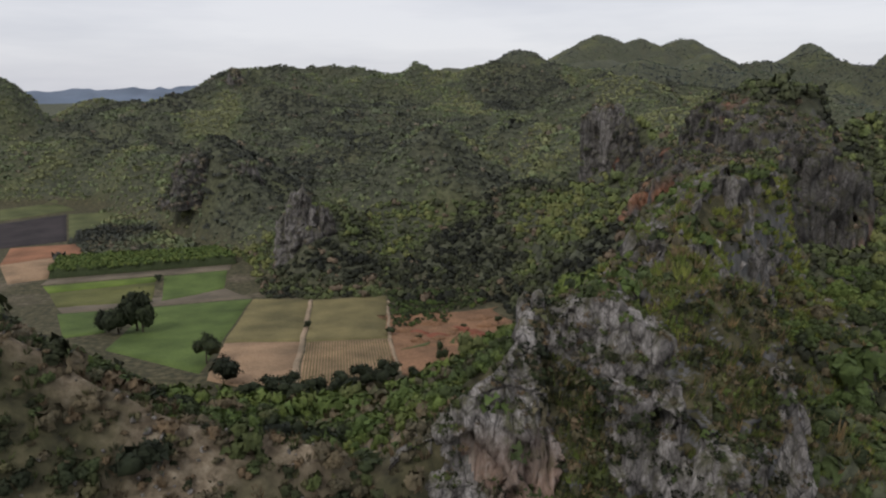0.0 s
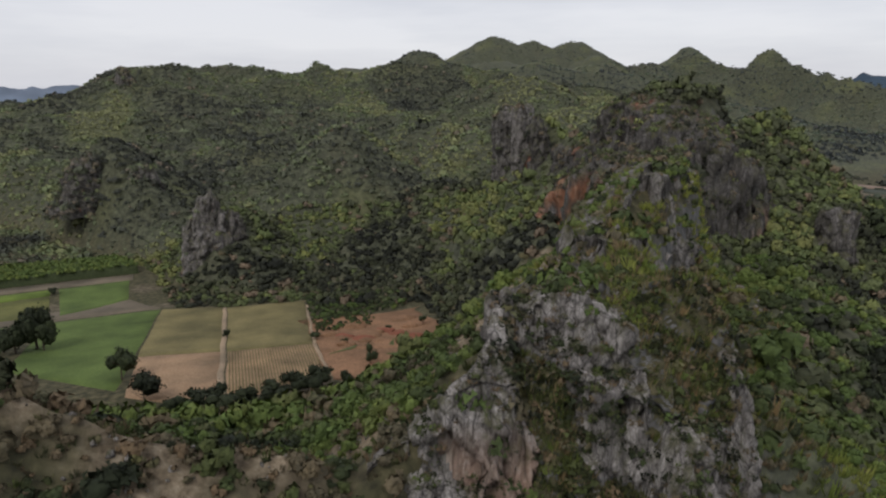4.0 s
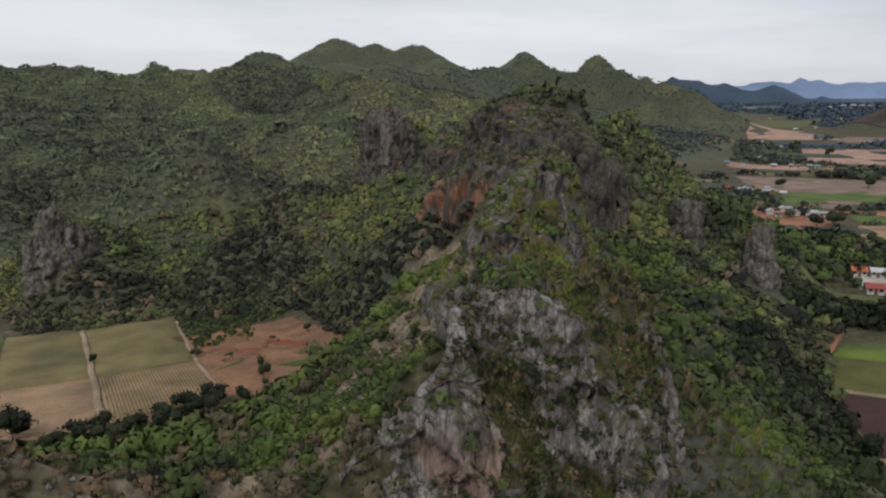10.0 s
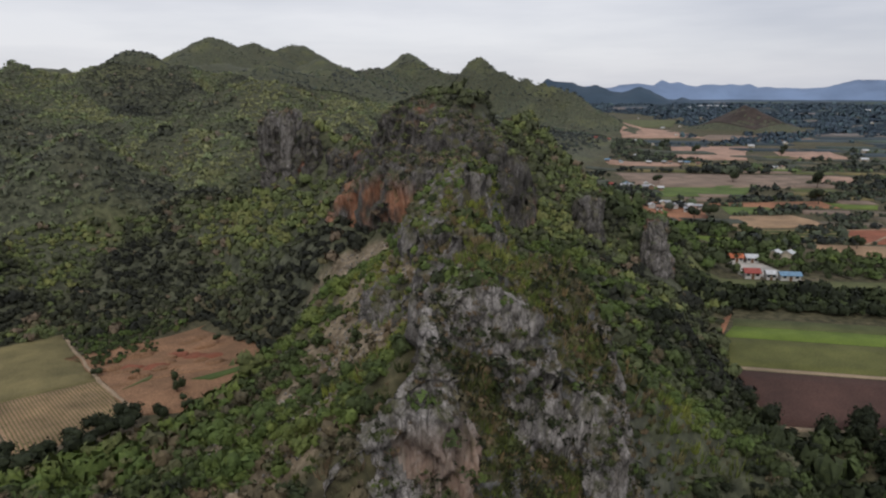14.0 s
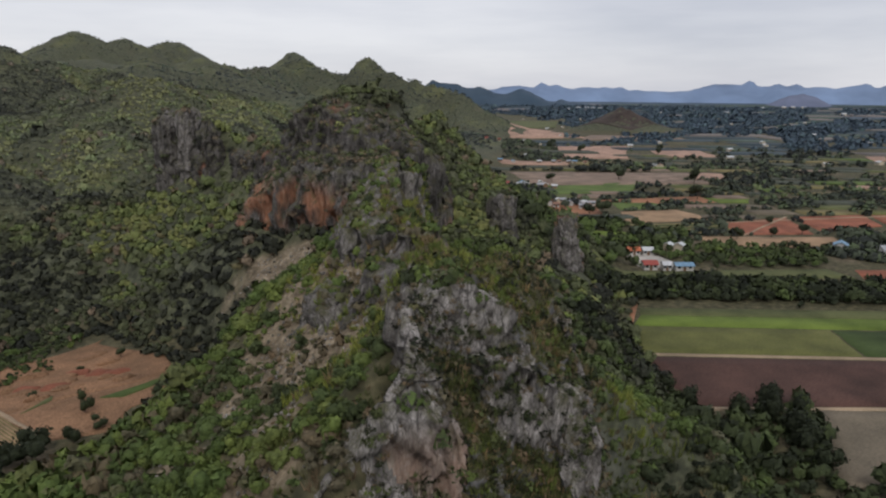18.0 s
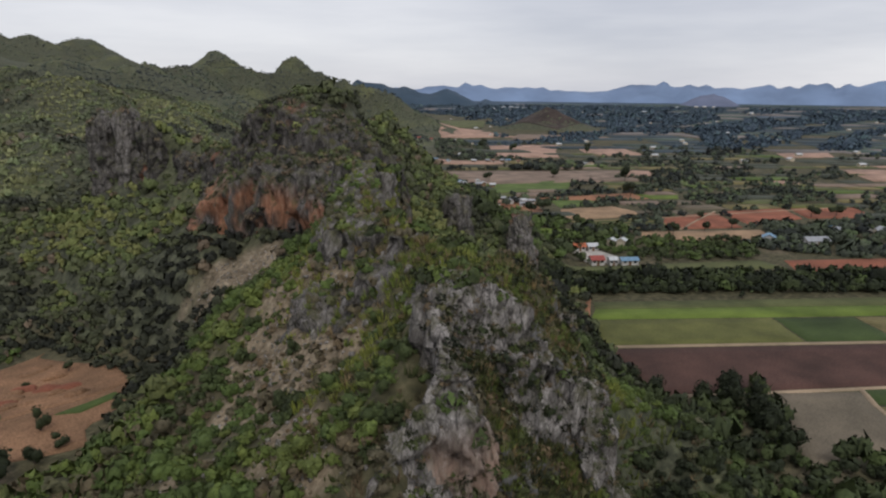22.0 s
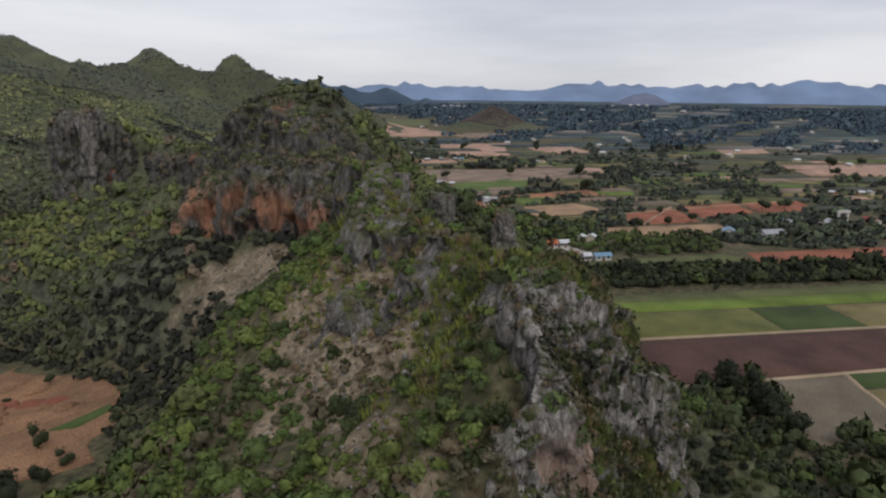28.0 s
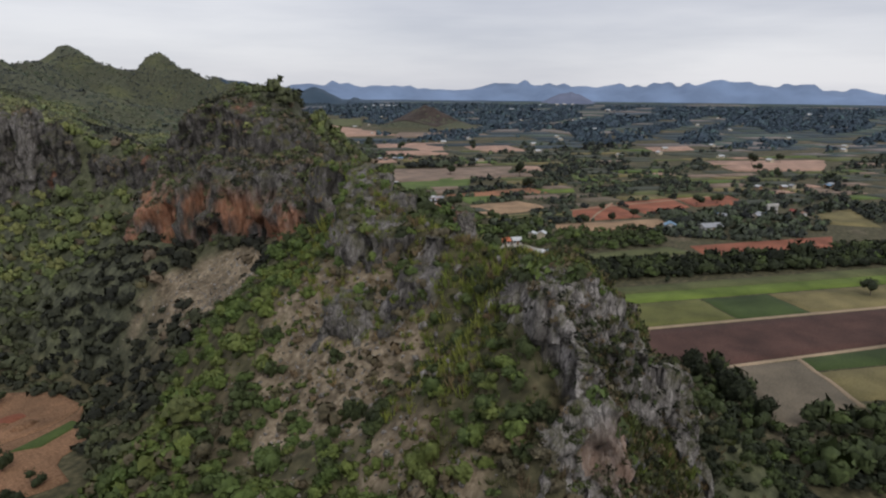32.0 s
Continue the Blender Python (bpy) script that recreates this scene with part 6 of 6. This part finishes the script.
def house(x, y, long, deep, high, turn, roof, wall, label, name="house"):
    """A one-storey house: walls, a gabled roof with eaves, a door and framed windows."""
    root = new(name)
    root.matrix_world = pose(x, y, at_ground(x, y), 0, 0, turn)
    L, D = long / 2, deep / 2
    rise = deep * 0.24
    bm = bmesh.new()
    box(bm, -L, L, -D, D, -0.2, high)
    part("wall", bm, WALLS[wall], root)
    for side in (-1, 1):
        bm = bmesh.new()
        o = 0.4
        pts = [(-L - o, side * (D + o), high - rise * o / D), (L + o, side * (D + o), high - rise * o / D), (L + o, 0, high + rise), (-L - o, 0, high + rise)]
        low = [bm.verts.new(p) for p in pts]
        top = [bm.verts.new((a, b, c + 0.14)) for a, b, c in pts]
        bm.faces.new(low), bm.faces.new(top[::-1])
        for i in range(4):
            bm.faces.new((low[i], low[(i + 1) % 4], top[(i + 1) % 4], top[i]))
        part("roof", bm, ROOFS[roof], root)
    for side in (-1, 1):
        bm = bmesh.new()
        v = [bm.verts.new((side * (L - 0.02), -D, high)), bm.verts.new((side * (L - 0.02), D, high)), bm.verts.new((side * (L - 0.02), 0, high + rise))]
        w = [bm.verts.new((side * (L - 0.2), -D, high)), bm.verts.new((side * (L - 0.2), D, high)), bm.verts.new((side * (L - 0.2), 0, high + rise))]
        bm.faces.new(v), bm.faces.new(w[::-1])
        for i in range(3):
            bm.faces.new((v[i], v[(i + 1) % 3], w[(i + 1) % 3], w[i]))
        part("gable", bm, WALLS[wall], root)
    bm = bmesh.new()
    box(bm, -0.5, 0.5, -D - 0.05, -D + 0.05, 0, 2.05)
    part("door", bm, DOOR, root)
    for wx in (-L * 0.62, L * 0.62):
        for side in (-1, 1):
            bm = bmesh.new()
            box(bm, wx - 0.65, wx + 0.65, side * D - 0.06, side * D + 0.06, 0.95, 2.05)
            w = part("window", bm, WALLS["white"], root)
            bm = bmesh.new()
            box(bm, wx - 0.55, wx + 0.55, side * D - 0.08, side * D + 0.08, 1.05, 1.95)
            part("pane", bm, PANE, w)
    return tagged(root, label, "house", "village houses")


house(191, 103.5, 4.4, 4.0, 2.2, -39, "orange", "white", "small house with a bright orange gabled roof")
house(195.3, 100, 4.0, 3.8, 2.2, -39, "white", "white", "house with a white metal gabled roof")
house(176.5, 86.5, 4.8, 4.4, 2.2, -39, "red", "white", "low house with a dark red gabled roof")
house(180, 81.8, 2.8, 3.4, 2.3, -39, "white", "white", "small annex with a white roof")
house(184.5, 77.6, 6.4, 3.4, 2.1, -39, "blue", "white", "long shed with a pale blue metal roof", "shed")
house(207, 98, 3, 3.4, 3.0, 10, "white", "cream", "small cream pavilion with a white roof", "pavilion")
house(210.5, 95, 3, 3.4, 3.0, 10, "white", "cream", "small cream pavilion with a white roof", "pavilion")
house(264, 54, 5.5, 5, 2.8, 20, "blue", "white", "house with a deep blue roof among trees")
house(273, 38, 10, 5.5, 2.5, -39, "grey", "white", "long low shed with a grey roof", "shed")
h_rng = random.Random(9)
for cx, cy, n, r, along in ((267, 199, 10, 9, -39), (304, 270, 9, 12, 50), (480, 291, 6, 10, -39), (448, 348, 4, 8, -39), (420, 380, 4, 14, -39), (560, 520, 5, 30, -39), (330, 25, 7, 18, -39), (470, 20, 5, 25, -39)):
    for i in range(n):
        t_ = (i + 0.5) / n * 2 - 1
        x = cx + U_DIR[0] * t_ * r * 1.6 + h_rng.uniform(-9, 9)
        y = cy + U_DIR[1] * t_ * r * 1.6 + h_rng.uniform(-9, 9)
        roof = h_rng.choice(["grey", "brown", "white", "red", "white", "white", "grey", "blue"])
        house(x, y, h_rng.uniform(2.8, 4.6), h_rng.uniform(2.6, 3.4), 2.1, along + h_rng.choice([0, 90]), roof, h_rng.choice(["cream", "wood", "wood", "white"]),
              {"white": "white-roofed", "grey": "grey-roofed", "brown": "brown-roofed", "red": "red-roofed", "blue": "blue-roofed"}[roof] + " farm house among trees on the plain")
proto = house(700, 330, 6, 4.5, 2.6, -39, "white", "cream", "large pale warehouse on the distant plain", "warehouse")
for i in range(80):
    d = h_rng.uniform(620, 1900)
    a = radians(h_rng.uniform(46, 112))
    copy_thing(proto, pose(-35 + d * math.sin(a), -45 + d * math.cos(a), PLAIN, 0, 0, h_rng.choice([-39, 51])))


works = house(1900, 1560, 15, 10, 5, -39, "white", "cream", "long white works building far across the plain", "warehouse")
for bearing, d in ((51.2, 2700), (51.8, 2760), (52.3, 2720), (52.9, 2690), (66.2, 3300), (66.8, 3340), (67.5, 3320), (64.8, 3100), (76.4, 2900), (78.0, 2860), (70.1, 2400), (80.5, 2450), (84.6, 2300), (62.3, 2350), (57.4, 2250)):
    copy_thing(works, pose(-35 + d * math.sin(radians(bearing)), -45 + d * math.cos(radians(bearing)), PLAIN + max(0.0, (d - 2180) * 0.0034), 0, 0, -39))


# ---- white gateway and fence by the plain's road ----
gate = new("gateway")
gate.matrix_world = pose(330, 19, PLAIN, 0, 0, -39)
for gx_ in (-2.6, 2.6):
    bm = bmesh.new()
    box(bm, gx_ - 0.5, gx_ + 0.5, -0.5, 0.5, -0.1, 6.0)
    part("post", bm, WALLS["white"], gate)
bm = bmesh.new()
box(bm, -3.6, 3.6, -0.6, 0.6, 6.003, 7.2)
part("lintel", bm, WALLS["white"], gate)
tagged(gate, "white gateway of two posts and a lintel", "gate")
fence = new("fence")
fence.matrix_world = pose(318, 34, PLAIN, 0, 0, -52)
for i in range(16):
    bm = bmesh.new()
    box(bm, -26 + i * 2.6, -25.7 + i * 2.6, -0.15, 0.15, -0.1, 1.7)
    part("post", bm, WALLS["white"], fence)
for i in range(15):
    bm = bmesh.new()
    box(bm, -25.69 + i * 2.6, -23.41 + i * 2.6, -0.05, 0.05, 0.2, 1.45)
    part("panel", bm, WALLS["white"], fence)
tagged(fence, "white post and panel fence beside the road", "fence")


# ---- earth mounds in the borrow pit ----
def mound(x, y, r, high, seed, label):
    v, t = lump(3, 0.35, seed)
    v = v * np.array([r, r * 0.75, high]) + np.array([x, y, at_ground(x, y) - 0.1 * high])
    ob = new("earth_mound", raw_mesh("earth_mound", v, t, mat=SOILS["dirt"], smooth_faces=True))
    return tagged(ob, label, "earth mound", "mounds in the borrow pit")


m_rng = random.Random(4)
for i in range(16):
    mound(m_rng.uniform(-22, 5), m_rng.uniform(108, 146), m_rng.uniform(1.2, 3.2), m_rng.uniform(0.6, 1.5), i * 2.7, "low heap of dug red earth")
for x, y in ((-5, 125), (-1.5, 121.5), (2, 118), (-12, 118), (-17, 121)):
    bank = mound(x, y, 3.2, 0.8, x * 1.3, "low bank of dark red earth cut by digging")
    bank.data.materials[0] = SOILS["red"]
plain_wood("pit_scrub", "dry scrub and weeds over the borrow pit's rim", [(-32, 182), (2, 178), (4, 158), (-26, 142)], 2.0, 1.0, 72, 0.1, share=0.9)
plain_wood("pit_weeds", "low weeds and bushes inside the borrow pit", [(-27, 150), (-6, 150), (-9, 133), (-25, 128)], 1.7, 0.8, 75, 0.05, share=0.7, every_where=True)


# ---- far mountains: the edge of the distance, haze painted into their blue ----
def mountain(name, dist, profile, seed, colour, label, rough=0.1, rise=0.0):
    """A long range along the horizon: front slope, crest, back slope. profile: (bearing, height). colour: the slopes
    with haze painted in.
    """
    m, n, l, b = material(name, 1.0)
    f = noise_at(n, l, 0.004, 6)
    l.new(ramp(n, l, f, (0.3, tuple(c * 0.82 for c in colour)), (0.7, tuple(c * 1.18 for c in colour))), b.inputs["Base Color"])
    k = 320
    bearing = np.linspace(profile[0][0], profile[-1][0], k)
    a = np.radians(bearing)
    h = np.interp(bearing, [p[0] for p in profile], [p[1] + rise for p in profile])
    h = np.convolve(np.pad(h, 3, mode="edge"), np.ones(7) / 7, mode="valid")
    h = h * (1 + rough * fbm(bearing * 1.1 + seed, 0 * a, 1.0, 4))
    rings = []
    for off, f_ in ((-320, -0.1), (-230, 0.35), (-120, 0.62), (0, 1.0), (100, 0.5), (180, -0.1)):
        d = dist + off + 60 * vnoise(bearing * 0.9 + seed, off / 90.0 + 0 * a, 4.0)
        rings.append(np.column_stack([-35 + d * np.sin(a), -45 + d * np.cos(a), PLAIN - 2 + h * f_ * (1 + 0.16 * vnoise(bearing * 1.6, off / 50.0 + 0 * a, seed))]))
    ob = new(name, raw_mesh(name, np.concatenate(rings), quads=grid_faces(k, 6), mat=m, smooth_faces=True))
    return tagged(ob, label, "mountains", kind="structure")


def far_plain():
    """The far end of the plain, below the mountains: a low backdrop, haze painted into its blue."""
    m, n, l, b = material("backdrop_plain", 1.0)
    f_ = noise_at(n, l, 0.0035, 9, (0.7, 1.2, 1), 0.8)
    # woods and field strips of the plain in colours tinted by painted haze
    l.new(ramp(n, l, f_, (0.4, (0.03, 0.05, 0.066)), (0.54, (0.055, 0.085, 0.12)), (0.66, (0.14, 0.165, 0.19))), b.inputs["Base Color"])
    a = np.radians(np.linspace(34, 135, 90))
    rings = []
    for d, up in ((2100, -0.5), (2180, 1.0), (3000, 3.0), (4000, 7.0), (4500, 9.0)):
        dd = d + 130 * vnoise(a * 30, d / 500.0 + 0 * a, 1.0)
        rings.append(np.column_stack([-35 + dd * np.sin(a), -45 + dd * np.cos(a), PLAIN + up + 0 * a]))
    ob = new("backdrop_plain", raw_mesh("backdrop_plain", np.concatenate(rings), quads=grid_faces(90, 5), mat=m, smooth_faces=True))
    tagged(ob, "backdrop sheet for the far end of the wooded plain, painted blue as haze", "plain", kind="structure")


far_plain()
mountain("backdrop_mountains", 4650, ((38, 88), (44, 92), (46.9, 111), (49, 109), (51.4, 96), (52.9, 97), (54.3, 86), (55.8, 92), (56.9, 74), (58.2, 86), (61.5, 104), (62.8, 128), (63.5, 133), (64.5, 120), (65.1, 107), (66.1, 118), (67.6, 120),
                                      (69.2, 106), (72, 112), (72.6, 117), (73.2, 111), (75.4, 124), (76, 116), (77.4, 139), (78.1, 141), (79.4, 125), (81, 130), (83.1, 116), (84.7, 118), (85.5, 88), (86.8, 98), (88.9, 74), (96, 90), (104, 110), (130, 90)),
         3.0, (0.185, 0.255, 0.385), "mountain range on the horizon, painted pale blue as haze", 0.012)
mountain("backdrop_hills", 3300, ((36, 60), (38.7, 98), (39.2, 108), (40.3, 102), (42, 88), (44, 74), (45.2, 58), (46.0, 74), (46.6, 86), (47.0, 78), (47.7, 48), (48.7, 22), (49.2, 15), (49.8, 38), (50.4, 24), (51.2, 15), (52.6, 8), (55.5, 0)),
         8.3, (0.045, 0.073, 0.105), "wooded hills far across the plain, painted dark blue as haze", 0.03)
mountain("backdrop_hills", 3900, ((64.6, 0), (65.6, 26), (66.4, 60), (67.4, 70), (68.3, 44), (69.2, 14), (70.2, 0)), 2.3, (0.13, 0.15, 0.22), "lone grey brown hill far out on the plain, painted bluish as haze", 0.05)
mountain("backdrop_mountains", 4300, ((-48, 40), (-42, 44), (-36, 52), (-30, 62), (-26, 70), (-22, 78), (-19, 92), (-17, 84), (-12, 92), (-6, 84)), 5.5, (0.15, 0.185, 0.24), "mountain range beyond the basin, painted blue grey as haze")
